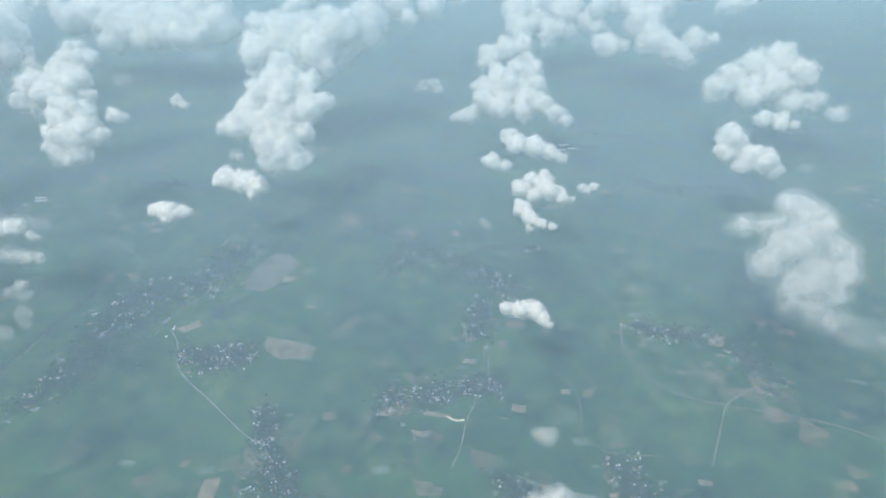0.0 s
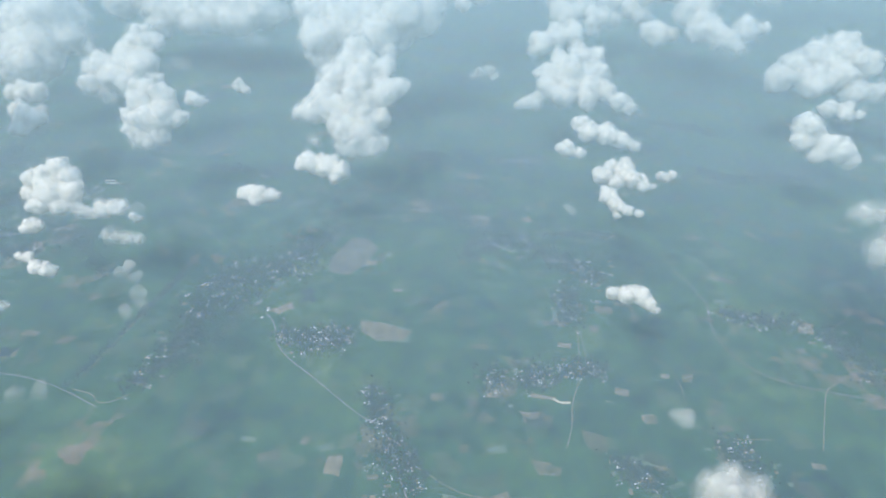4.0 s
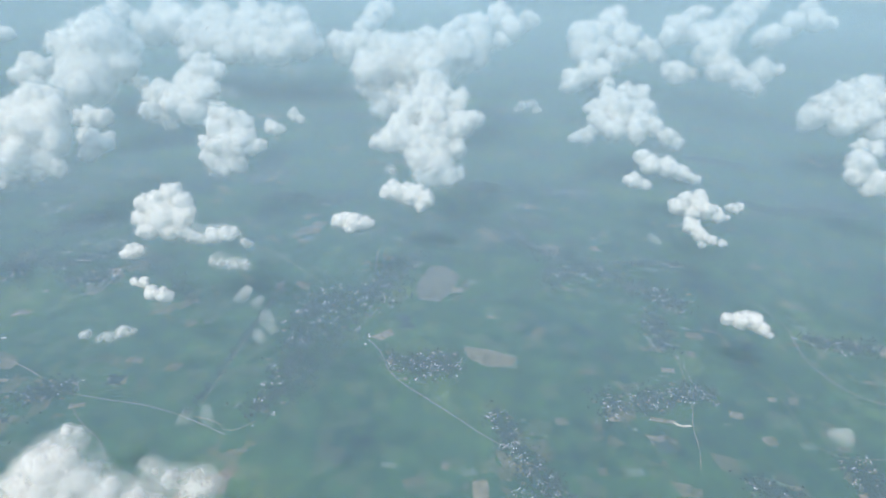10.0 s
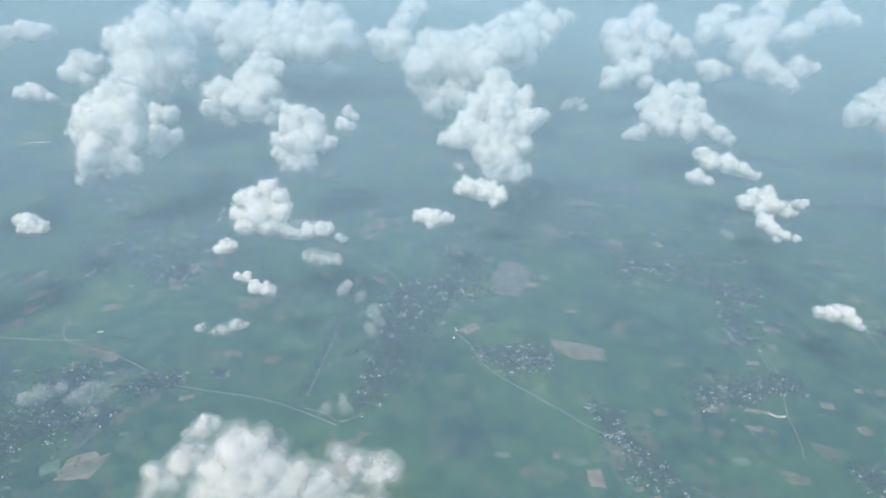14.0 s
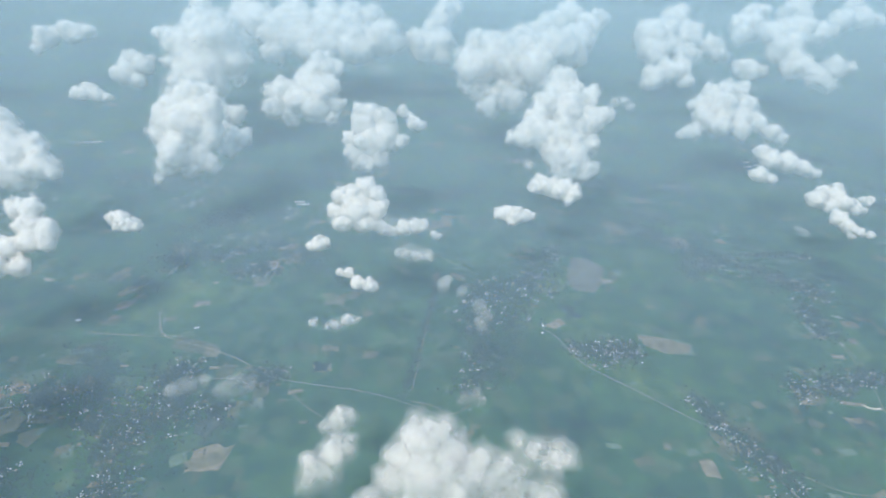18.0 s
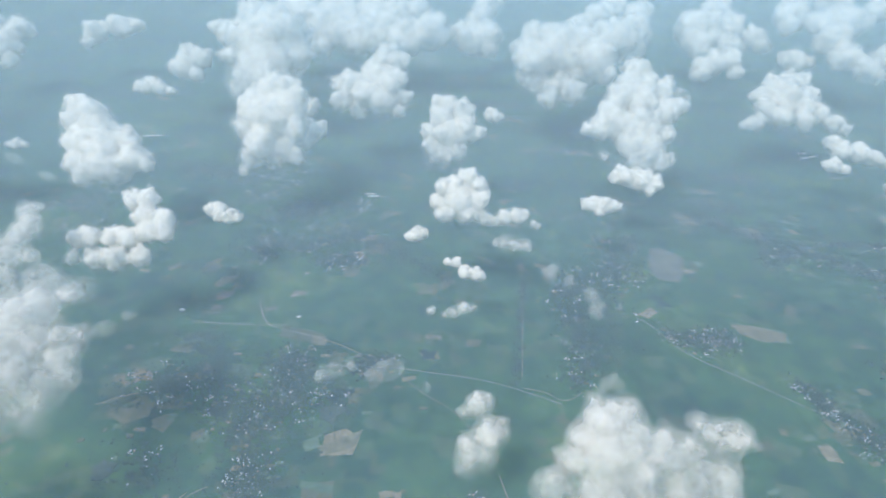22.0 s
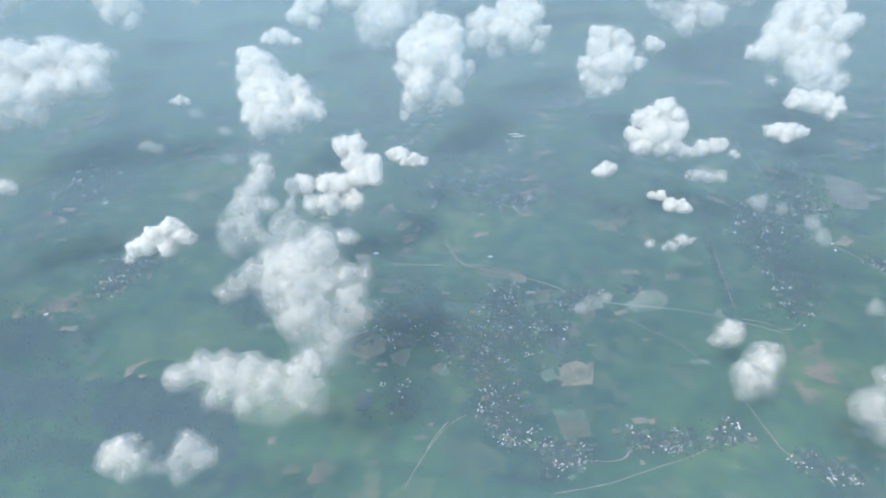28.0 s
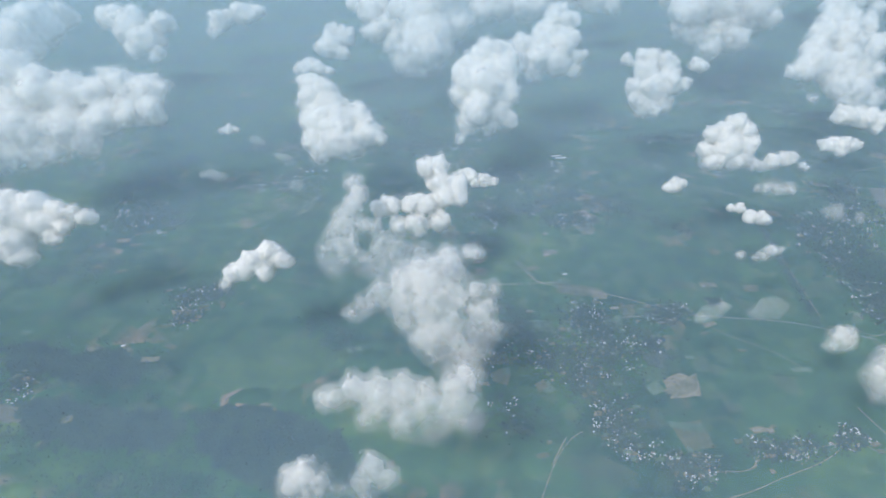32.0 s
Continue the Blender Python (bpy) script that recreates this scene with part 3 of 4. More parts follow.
def scrub(n, width, line):
    """Low tree clumps and bushes strewn along a line, thinning out to its sides."""
    rng = np.random.RandomState(n + int(abs(line[0][0])))
    p = np.array(line, float)
    if len(p) > 1:
        size = np.linalg.norm(p[1:] - p[:-1], axis=1)
        k = rng.choice(len(size), n, p=size / size.sum())
        spot = p[k] + (p[k + 1] - p[k]) * rng.rand(n, 1)
    else:
        spot = np.repeat(p, n, 0)
    clump = rng.normal(0, 0.45 * width, (max(4, n // 14), 2))
    spot = spot + clump[rng.randint(len(clump), size=n)] + rng.normal(0, 0.14 * width + 1.0, (n, 2))
    grow = rng.uniform(0.45, 1.25, (n, 1, 1)) * (1.0, 1.0, 0.75)
    jag = rng.uniform(0.6, 1.3, (n, len(ICO_V), 1))
    verts = ICO_V[None] * jag * grow
    verts[:, :, :2] += spot[:, None]
    verts[:, :, 2] += 0.4 * grow[:, :, 2]
    faces = ICO_F[None] + np.arange(n)[:, None, None] * len(ICO_V)
    tagged(new("scrub", quad_mesh("scrub", verts.reshape(-1, 3), faces.reshape(-1, 3), SCRUB)), "dark blue-green scrub and tree clumps between the fields", "scrub", kind="stuff")


def village(n, width, wooded, line):
    """Houses in loose clusters along a line, among trees."""
    n = int(1.9 * n)
    spots = [Vector(p) for p in line]
    legs = list(zip(spots, spots[1:])) or [(spots[0], spots[0] + Vector((0.1, 0)))]
    lengths = [(b - a).length for a, b in legs]
    grain = rnd.uniform(0, 90)

    def place():
        a, b = rnd.choices(legs, lengths)[0]
        return a.lerp(b, rnd.random()) + Vector((rnd.gauss(0, 1), rnd.gauss(0, 1))) * width * 0.52

    for a, b in legs:
        for _ in range(1 + int((b - a).length / (1.5 * width))):
            c = a.lerp(b, rnd.random()) + Vector((rnd.gauss(0, 1), rnd.gauss(0, 1))) * width * 0.25
            ring = [c + Vector((math.cos(u), 0.8 * math.sin(u))) * width * rnd.uniform(0.18, 0.62) for u in (k * 0.628 for k in range(10))]
            patch(ORCHARD, [tuple(q) for q in ring], 0.03)
    for _ in range(4 + n // 18):
        c = place() * 1.0 + Vector((rnd.gauss(0, 1), rnd.gauss(0, 1))) * width * 0.7
        u, v = rnd.uniform(1.2, 4.6), rnd.uniform(1.0, 2.8)
        ring = [c + Vector((u * sx * rnd.uniform(0.7, 1.2), v * sy * rnd.uniform(0.7, 1.2))) for sx, sy in ((-1, -1), (1, -0.8), (0.9, 1), (-1, 0.9))]
        patch(rnd.choice((TAN, STUBBLE, STUBBLE, SAGE, SAGE, SAGE)), [tuple(q) for q in ring], 0.05)
    lanes = []
    for _ in range(max(3, n // 14)):
        way = radians(grain + rnd.choice((0, 90)) + rnd.gauss(0, 10))
        lanes.append((place(), Vector((math.cos(way), math.sin(way))), rnd.uniform(2, 7)))
    far_houses, far_trees, taken = [], [], {}
    made = 0
    for _ in range(n * 6):
        if made == n:
            break
        if rnd.random() < 0.82:
            mid, way, reach = rnd.choice(lanes)
            p = mid + way * reach * rnd.uniform(-1, 1) + Vector((-way.y, way.x)) * rnd.choice((-1, 1)) * rnd.uniform(0.8, 2.4)
        else:
            p = place()
        cell = (int(p.x // 1.3), int(p.y // 1.3))
        if cell in taken:
            continue
        taken[cell] = True
        made += 1
        w, wf, r, rf, roof_mat, wall_mesh, roof_mesh = HOUSES[rnd.randrange(12)]
        turn, size = radians(grain + rnd.choice((0, 90)) + rnd.gauss(0, 8)), rnd.choice((0.15, 0.17, 0.2, 0.24, 0.28, 0.36))
        if p.y < 420 and COUNT["house"] < 300:
            COUNT["house"] += 1
            thing_of("house", (("wall", wall_mesh), ("roof", roof_mesh)), p.x, p.y, math.degrees(turn), size, "small village house with a " + ROOF_WORDS[roof_mat] + " gabled roof", "house", "village houses")
        else:
            far_houses += [(w, wf, WALLS, p.x, p.y, turn, size), (r, rf, roof_mat, p.x, p.y, turn, size)]
    for _ in range(int(wooded * (0.8 * n + sum(lengths) * width * 0.07 + 10))):
        p = place()
        if (int(p.x // 1.3), int(p.y // 1.3)) in taken:
            continue
        tv, tf, lv, lf, trunk_mesh, crown_mesh = TREES[rnd.randrange(10)]
        turn, size = rnd.uniform(0, 6.28), rnd.uniform(0.5, 1.0)
        if p.y < 350 and COUNT["tree"] < 200:
            COUNT["tree"] += 1
            thing_of("tree", (("trunk", trunk_mesh), ("crown", crown_mesh)), p.x, p.y, math.degrees(turn), size, "dark green broadleaf tree among village houses", "tree", "village trees")
        else:
            far_trees += [(tv, tf, BARK, p.x, p.y, turn, size), (lv, lf, LEAVES, p.x, p.y, turn, size)]
    scrub(int(60 + 0.6 * n + 0.04 * wooded * width * (sum(lengths) + width)), width, line)
    if far_houses:
        joined("far_houses", far_houses, "cluster of small pale-roofed village houses far below", "houses")
    if far_trees:
        joined("grove", far_trees, "dark green grove of trees round village houses", "trees")


village(420, 39, 1.0, [(-339, 500), (-345, 541), (-328, 564), (-280, 576), (-270, 607)])
village(112, 25, 1.0, [(-270, 607), (-253, 647), (-233, 684)])
village(120, 20, 1.0, [(-346, 510), (-362, 463), (-369, 414), (-384, 378)])
village(84, 15, 1.0, [(-263, 459), (-230, 447)])
village(224, 19, 1.0, [(-227, 447), (-198, 454)])
village(108, 14, 1.0, [(-160, 383), (-152, 350), (-140, 329)])
village(120, 18, 1.0, [(-138, 324), (-127, 297), (-119, 282)])
village(144, 17, 1.0, [(-20, 397), (6, 407)])
village(120, 14, 1.0, [(24, 409), (57, 412)])
village(38, 19, 1.0, [(-51, 394)])
village(224, 20, 1.0, [(36, 615), (62, 590), (87, 566)])
village(112, 19, 1.0, [(46, 544), (38, 512), (36, 483)])
village(168, 23, 1.0, [(-69, 614), (-35, 648), (1, 649), (30, 622)])
village(112, 22, 1.0, [(-114, 767), (-68, 700), (-36, 685)])
village(140, 16, 1.0, [(208, 503), (241, 494), (264, 489), (278, 494)])
village(60, 17, 1.0, [(310, 485), (306, 449), (316, 425), (308, 403)])
village(60, 18, 1.0, [(144, 328), (151, 303), (151, 288)])
village(36, 13, 1.0, [(45, 308), (57, 293)])
village(168, 24, 1.0, [(309, 893), (369, 849), (445, 861), (495, 850)])
village(70, 26, 1.0, [(303, 1111), (365, 1095), (416, 1050)])
village(84, 23, 1.0, [(-138, 936), (-93, 913)])
village(33, 9, 1.0, [(31, 670), (84, 671), (129, 671)])
village(56, 20, 1.0, [(-488, 864), (-406, 864)])
village(39, 15, 1.0, [(226, 1054), (287, 1043)])
village(57, 13, 1.0, [(51, 297), (74, 287)])
village(48, 15, 1.0, [(148, 314), (140, 284)])
village(84, 16, 1.0, [(-678, 622), (-667, 651), (-629, 661)])
village(168, 22, 1.0, [(-654, 416), (-645, 377)])
village(168, 24, 1.0, [(-639, 370), (-665, 353), (-707, 345)])
village(108, 18, 1.0, [(-667, 335), (-683, 310)])
village(168, 16, 1.0, [(-666, 283), (-658, 243)])
village(120, 15, 1.0, [(-633, 226), (-606, 227)])
village(96, 11, 1.0, [(-565, 239), (-522, 238)])
village(60, 9, 1.0, [(-501, 241), (-482, 248)])
village(108, 33, 1.0, [(-716, 375), (-787, 373)])
village(72, 12, 1.0, [(-592, 404), (-553, 410)])
village(72, 11, 1.0, [(-449, 221), (-419, 207)])
village(43, 31, 1.0, [(-613, 367), (-603, 348)])
village(24, 28, 1.0, [(-727, 277), (-766, 282)])
village(168, 20, 1.0, [(-653, 602), (-603, 606)])
village(112, 33, 1.0, [(-738, 720), (-678, 759)])
village(112, 37, 1.0, [(-738, 614), (-705, 661)])
village(84, 38, 1.0, [(-906, 900), (-844, 876)])
village(144, 20, 1.0, [(-640, 346), (-654, 387), (-651, 418)])
village(48, 13, 1.0, [(-593, 396), (-566, 404)])
village(168, 22, 1.0, [(-1080, 470), (-1035, 483)])
village(56, 14, 1.0, [(-1071, 435), (-1057, 439)])
village(140, 47, 1.0, [(-1258, 679), (-1165, 664)])
village(57, 16, 1.0, [(-1179, 361), (-1187, 339)])
village(67, 41, 1.0, [(-875, 1068), (-809, 860)])

scrub(1800, 38, [(-1326, 409), (-1193, 385), (-1090, 364), (-1057, 347)])
scrub(2600, 41, [(-1165, 287), (-1069, 282), (-964, 271), (-897, 252)])
scrub(900, 25, [(-1087, 230), (-980, 225)])
scrub(700, 27, [(-1277, 533), (-1221, 541), (-1175, 544)])
scrub(900, 25, [(-583, 643), (-540, 608), (-490, 562)])
scrub(900, 21, [(-763, 446), (-734, 430), (-711, 376)])
scrub(500, 22, [(-934, 442), (-887, 370)])
scrub(700, 27, [(-811, 581), (-723, 558)])
scrub(1600, 37, [(-730, 406), (-687, 354), (-640, 303), (-686, 281)])
scrub(600, 30, [(-119, 815), (-80, 776), (-25, 759)])
scrub(500, 5, [(-403, 562), (-424, 457), (-438, 379)])
scrub(900, 29, [(-355, 407), (-331, 464), (-312, 522)])
scrub(700, 34, [(351, 1019), (413, 914), (494, 847)])
scrub(900, 31, [(-141, 789), (-53, 686), (31, 590)])
scrub(900, 49, [(-758, 901), (-680, 713), (-624, 576)])
scrub(600, 30, [(-769, 677), (-632, 624), (-567, 672)])
scrub(500, 34, [(-957, 919), (-816, 859), (-754, 938)])
scrub(500, 29, [(-801, 687), (-717, 726), (-688, 847)])


def shed(x, y, long, turn):
    """A long low store or poultry house under a bright tin roof."""
    size = 0.6 if y < 600 else 1.0
    w, wf, r, rf = house_shape(rnd, long, 2.6, 1.4, 0.5)
    thing_of("shed", (("wall", mesh_of("wall", w, wf, WALLS)), ("roof", mesh_of("roof", r, rf, ROOFS[0]))), x, y, turn, size, "long low shed with a bright white tin roof", "shed", "sheds in the fields")


shed(-610, 809, 16, 5)
shed(-601, 801, 12, 5)
shed(218, 1027, 16, 10)
shed(-606, 800, 14, 0)
shed(-788, 491, 8, 0)
shed(-661, 482, 8, 10)
shed(-790, 493, 6, 20)
shed(-483, 253, 9, 0)
shed(-481, 250, 6, 90)
shed(-788, 493, 7, 0)
shed(229, 1054, 18, 0)
shed(239, 1036, 12, 0)
shed(-604, 799, 12, 0)
shed(-1112, 395, 6, 30)
shed(-1040, 1054, 30, 15)
shed(-1032, 1055, 24, 10)
shed(-481, 252, 8, 80)
shed(-485, 250, 7, 0)
shed(-286, 495, 3.6, 30)
shed(-287, 499, 4, 10)
shed(-289, 482, 3.6, 40)


# ---- clouds ----
LATTICE = np.random.RandomState(3).rand(32, 32, 32).astype(np.float32).ravel()


def lattice_noise(p):
    """Smooth value noise at the points p (n x 3), 0 to 1."""
    i = np.floor(p).astype(np.int32)
    f = p - i
    f = f * f * (3 - 2 * f)
    i &= 31
    j = (i + 1) & 31
    near, far = 1 - f, f
    x0, x1, y0, y1, z0, z1 = i[:, 0] << 10, j[:, 0] << 10, i[:, 1] << 5, j[:, 1] << 5, i[:, 2], j[:, 2]
    line = lambda x, y: LATTICE[x + y + z0] * near[:, 2] + LATTICE[x + y + z1] * far[:, 2]
    return (line(x0, y0) * near[:, 1] + line(x0, y1) * far[:, 1]) * near[:, 0] + (line(x1, y0) * near[:, 1] + line(x1, y1) * far[:, 1]) * far[:, 0]


def surface_net(f, origin, h):
    """The surface f = 0 of a grid of values (inside is negative), as vertices and quads."""
    inside = f < 0
    n = np.array(f.shape) - 1
    corner = [(a, b, c) for a in (0, 1) for b in (0, 1) for c in (0, 1)]
    cut = lambda g, o: g[o[0]:o[0] + n[0], o[1]:o[1] + n[1], o[2]:o[2] + n[2]]
    count = sum(cut(inside, o).astype(int) for o in corner)
    cells = np.argwhere((count > 0) & (count < 8))
    if not len(cells):
        return np.zeros((0, 3)), np.zeros((0, 4), int)
    index = -np.ones(n, int)
    index[tuple(cells.T)] = np.arange(len(cells))
    total, hits = np.zeros((len(cells), 3)), np.zeros(len(cells))
    for o in corner:
        for axis in range(3):
            if o[axis]:
                continue
            q = list(o)
            q[axis] = 1
            va, vb = f[tuple((cells + o).T)], f[tuple((cells + q).T)]
            cross = (va < 0) != (vb < 0)
            s = np.where(cross, va / np.where(va == vb, 1, va - vb), 0)
            point = np.array(o, float) + np.outer(s, np.array(q) - o)
            total += point * cross[:, None]
            hits += cross
    verts = (cells + total / hits[:, None]) * h + origin
    quads = []
    for axis in range(3):
        u, v = (axis + 1) % 3, (axis + 2) % 3
        lo, hi = [slice(None)] * 3, [slice(None)] * 3
        lo[axis], hi[axis] = slice(0, -1), slice(1, None)
        a, b = inside[tuple(lo)], inside[tuple(hi)]
        for flip, where in ((False, a & ~b), (True, ~a & b)):
            g = np.argwhere(where)
            g = g[(g[:, u] > 0) & (g[:, v] > 0) & (g[:, u] < n[u]) & (g[:, v] < n[v])]
            ring = []
            for du, dv in ((0, 0), (-1, 0), (-1, -1), (0, -1)):
                c = g.copy()
                c[:, u] += du
                c[:, v] += dv
                ring.append(index[tuple(c.T)])
            ring = np.stack(ring, 1)
            quads.append(ring[:, ::-1] if flip else ring)
    quads = np.concatenate(quads)
    return verts, quads[(quads >= 0).all(1)]


BIG = "large bright white cumulus cloud with billowing heaped tops"
FAR = "distant white cumulus cloud bank softened by blue haze"
PUFF = "small white puff of fair-weather cumulus cloud"
BILLOWS = ((0.95, 0.16), (0.45, 0.10), (0.24, 0.05))
HAZY = "small soft half-transparent puff of pale cloud"
LOOSE = "broad soft cumulus cloud with thin grey-white edges"
WISP = "thin ragged wisp of half-transparent white cloud"
SKINS = {
    PUFF: ((-0.12, 0.0, "body", CORE), (-0.02, 0.5, "mantle", MANTLE), (0.08, 1.0, "fringe", FRINGE), (0.2, 1.3, "veil", VEIL)),
    LOOSE: ((-0.26, 0.3, "body", LOOSE_CORE), (-0.1, 0.7, "mantle", LOOSE_MANTLE), (0.05, 1.2, "fringe", LOOSE_FRINGE), (0.22, 1.6, "veil", VEIL)),
    HAZY: ((-0.14, 1.0, "body", FAINT), (0.03, 1.2, "fringe", VEIL), (0.18, 1.5, "veil", SHRED)),
    WISP: ((-0.08, 1.2, "body", SHRED), (0.08, 1.5, "fringe", SHRED), (0.24, 1.7, "veil", VEIL)),
}


def cloud(label, *lobes):
    """A cumulus: round heaps that flow together, with billows on billows, a dense body and a torn veil round it."""
    rng = random.Random(len(lobes) * 31 + int(lobes[0][0]))
    buds = []
    for x, y, z, r in lobes:
        for _ in range(2 if label == WISP else 6):
            u, v = rng.uniform(0, 6.28), rng.uniform(-0.25, 1.0)
            k, s = math.sqrt(1 - v * v), rng.uniform(0.72, 0.95) * r
            buds.append((x + s * k * math.cos(u), y + s * k * math.sin(u), z + s * v, r * rng.uniform(0.26, 0.5)))
    heaps = np.array(lobes, float)
    heaps[:, 3] *= 0.93
    mean = heaps[:, 3].mean()
    heaps = np.concatenate((heaps, buds))
    centre, radius = heaps[:, :3], heaps[:, 3]
    h = min(max(mean / 9.5, 0.8), 2.2)
    low = (centre - 1.5 * radius[:, None]).min(0) - 3 * h
    high = (centre + 1.5 * radius[:, None]).max(0) + 3 * h
    size = np.ceil((high - low) / h).astype(int)
    soft = 0.12 * mean
    total = np.full(size, 1e-7)
    for c, r in zip(centre, radius):
        reach = r + 0.6 * mean
        a = np.maximum(np.floor((c - low - reach) / h).astype(int), 0)
        b = np.minimum(np.ceil((c - low + reach) / h).astype(int) + 1, size)
        x, y, z = (low[k] + h * np.arange(a[k], b[k]) - c[k] for k in range(3))
        d = np.sqrt(x[:, None, None] ** 2 + y[None, :, None] ** 2 + z[None, None, :] ** 2) - r
        total[a[0]:b[0], a[1]:b[1], a[2]:b[2]] += np.exp(-d / soft)
    f = -soft * np.log(total)
    band = np.abs(f) < 0.55 * mean + 2 * h
    q = (np.argwhere(band) * h + low).astype(np.float32)
    rough, torn = np.zeros(len(q)), np.zeros(len(q))
    for wave, amp in BILLOWS:
        if wave * mean > 1.5 * h:
            rough += amp * mean * (np.abs(2 * lattice_noise(q / (wave * mean) + 7.3 * wave) - 1) * 2 - 0.6)
            if wave < 0.9:
                torn += 1.5 * amp * mean * (2 * lattice_noise(q / (0.8 * wave * mean) + 3.1 * wave) - 1)
    slope = np.gradient(f)
    f[band] -= rough
    tear = np.zeros(f.shape)
    tear[band] = torn
    thing = new("cloud")
    thing.location = (*centre[:, :2].mean(0), centre[:, 2].min())
    tagged(thing, label, "cloud", "clouds over the plain")
    for level, ragged, name, mat in SKINS.get(label, SKINS[PUFF]):
        verts, quads = surface_net(f - level * mean - ragged * tear, low, h)
        if len(quads):
            me = quad_mesh(name, verts - np.array(thing.location), quads, mat)
            own = np.empty(3 * len(verts), np.float32)
            me.vertices.foreach_get("normal", own)
            k = tuple(((verts - low) / h).astype(int).T)
            swell = np.stack([g[k] for g in slope], 1)
            swell /= np.linalg.norm(swell, axis=1, keepdims=True) + 1e-6
            smooth = 0.85 if label == LOOSE else 0.62
            me.normals_split_custom_set_from_vertices(smooth * swell + (1 - smooth) * own.reshape(-1, 3))
            new(name, me).parent = thing


cloud(FAR, (463, 999, 120, 24.0), (496, 1017, 135, 24.2), (539, 1036, 150, 29.3), (580, 1045, 157, 29.4), (519, 995, 117, 28.8), (561, 1008, 128, 28.9), (614, 1027, 143, 27.2), (582, 977, 103, 20.9), (621, 982, 107, 17.1), (657, 960, 89, 14.1))
cloud(PUFF, (517, 925, 94, 12.8), (544, 921, 90, 14.6), (566, 918, 87, 8.2))
cloud(BIG, (378, 738, 129, 18.5), (372, 731, 112, 13.4), (398, 729, 109, 16.3), (421, 726, 102, 18.6), (433, 720, 89, 11.2), (388, 723, 96, 8.9))
cloud(LOOSE, (280, 409, 190, 13.2), (267, 410, 192, 9.6), (290, 406, 182, 9.7), (259, 405, 180, 7.9), (233, 404, 179, 8.8), (246, 404, 178, 7.0), (282, 400, 170, 19.8), (265, 396, 162, 15.5), (252, 391, 150, 13.3), (300, 396, 162, 15.5), (313, 396, 162, 8.8), (310, 389, 146, 15.5), (288, 387, 142, 20.0), (271, 383, 133, 11.1), (303, 382, 129, 15.6), (286, 376, 117, 13.4), (272, 377, 119, 8.0), (309, 372, 109, 12.5), (327, 369, 101, 11.2), (343, 367, 96, 11.2), (359, 366, 94, 11.2))
cloud(BIG, (125, 1009, 149, 18.0), (151, 1010, 149, 14.0), (92, 997, 140, 19.9), (69, 981, 129, 15.7), (150, 984, 131, 19.8), (108, 972, 123, 29.4), (135, 958, 113, 24.4), (70, 955, 111, 19.4), (162, 949, 107, 17.5), (184, 935, 97, 17.4), (195, 921, 87, 11.5), (46, 930, 94, 14.4), (26, 927, 92, 9.5), (92, 941, 102, 21.2), (130, 935, 97, 17.3))
cloud(PUFF, (93, 802, 107, 11.8), (103, 789, 98, 15.1), (128, 786, 96, 16.8), (148, 779, 90, 13.4), (163, 771, 85, 8.3))
cloud(PUFF, (68, 748, 88, 11.3), (84, 743, 85, 8.1), (59, 750, 90, 5.7))
cloud(PUFF, (108, 667, 101, 8.8), (94, 655, 93, 11.7), (122, 661, 97, 13.2), (130, 651, 90, 11.6), (143, 644, 85, 8.7), (154, 643, 84, 4.3), (110, 647, 87, 10.1))
cloud(PUFF, (89, 601, 93, 9.6), (97, 591, 87, 9.5), (108, 584, 83, 6.7), (121, 580, 80, 4.7), (96, 577, 79, 4.7))
cloud(PUFF, (190, 682, 84, 6.1), (184, 679, 82, 3.8))
cloud(FAR, (191, 1606, 155, 43.3), (235, 1613, 161, 36.2), (189, 1570, 127, 35.7), (233, 1578, 132, 28.7), (274, 1557, 116, 25.6), (195, 1536, 99, 25.5), (258, 1529, 94, 19.8))
cloud(BIG, (-222, 822, 199, 18.0), (-235, 810, 185, 16.3), (-210, 808, 182, 16.3), (-248, 796, 168, 20.2), (-219, 791, 162, 24.3), (-186, 806, 180, 14.7), (-179, 784, 153, 17.8), (-161, 788, 159, 12.2), (-191, 778, 146, 16.1), (-264, 782, 151, 17.7), (-281, 765, 131, 17.6), (-257, 768, 135, 22.4), (-224, 766, 132, 25.6), (-237, 750, 113, 20.7), (-209, 745, 107, 22.3), (-192, 759, 123, 14.4), (-226, 731, 91, 17.4), (-198, 732, 91, 15.8), (-181, 739, 99, 8.0), (-273, 738, 99, 5.5))
cloud(PUFF, (-267, 671, 97, 13.0), (-278, 667, 94, 7.2), (-245, 666, 92, 14.5), (-227, 663, 90, 11.6), (-235, 656, 83, 7.2), (-253, 669, 96, 10.1))
cloud(PUFF, (-327, 602, 87, 9.1), (-313, 601, 86, 11.0), (-300, 600, 85, 7.8), (-291, 601, 86, 4.5), (-316, 595, 80, 6.5))
cloud(PUFF, (56, 427, 80, 6.1), (69, 426, 79, 9.1), (81, 425, 79, 9.1), (88, 419, 75, 6.0), (93, 414, 72, 3.5))
cloud(BIG, (-590, 972, 183, 16.9), (-599, 960, 167, 18.7), (-576, 963, 172, 18.7), (-616, 944, 147, 18.6), (-652, 937, 138, 20.3), (-670, 937, 138, 11.1), (-588, 942, 144, 26.0), (-624, 926, 124, 25.9), (-660, 920, 115, 20.2), (-596, 921, 117, 25.9), (-564, 925, 121, 13.9), (-568, 910, 102, 11.1), (-636, 908, 100, 13.8))
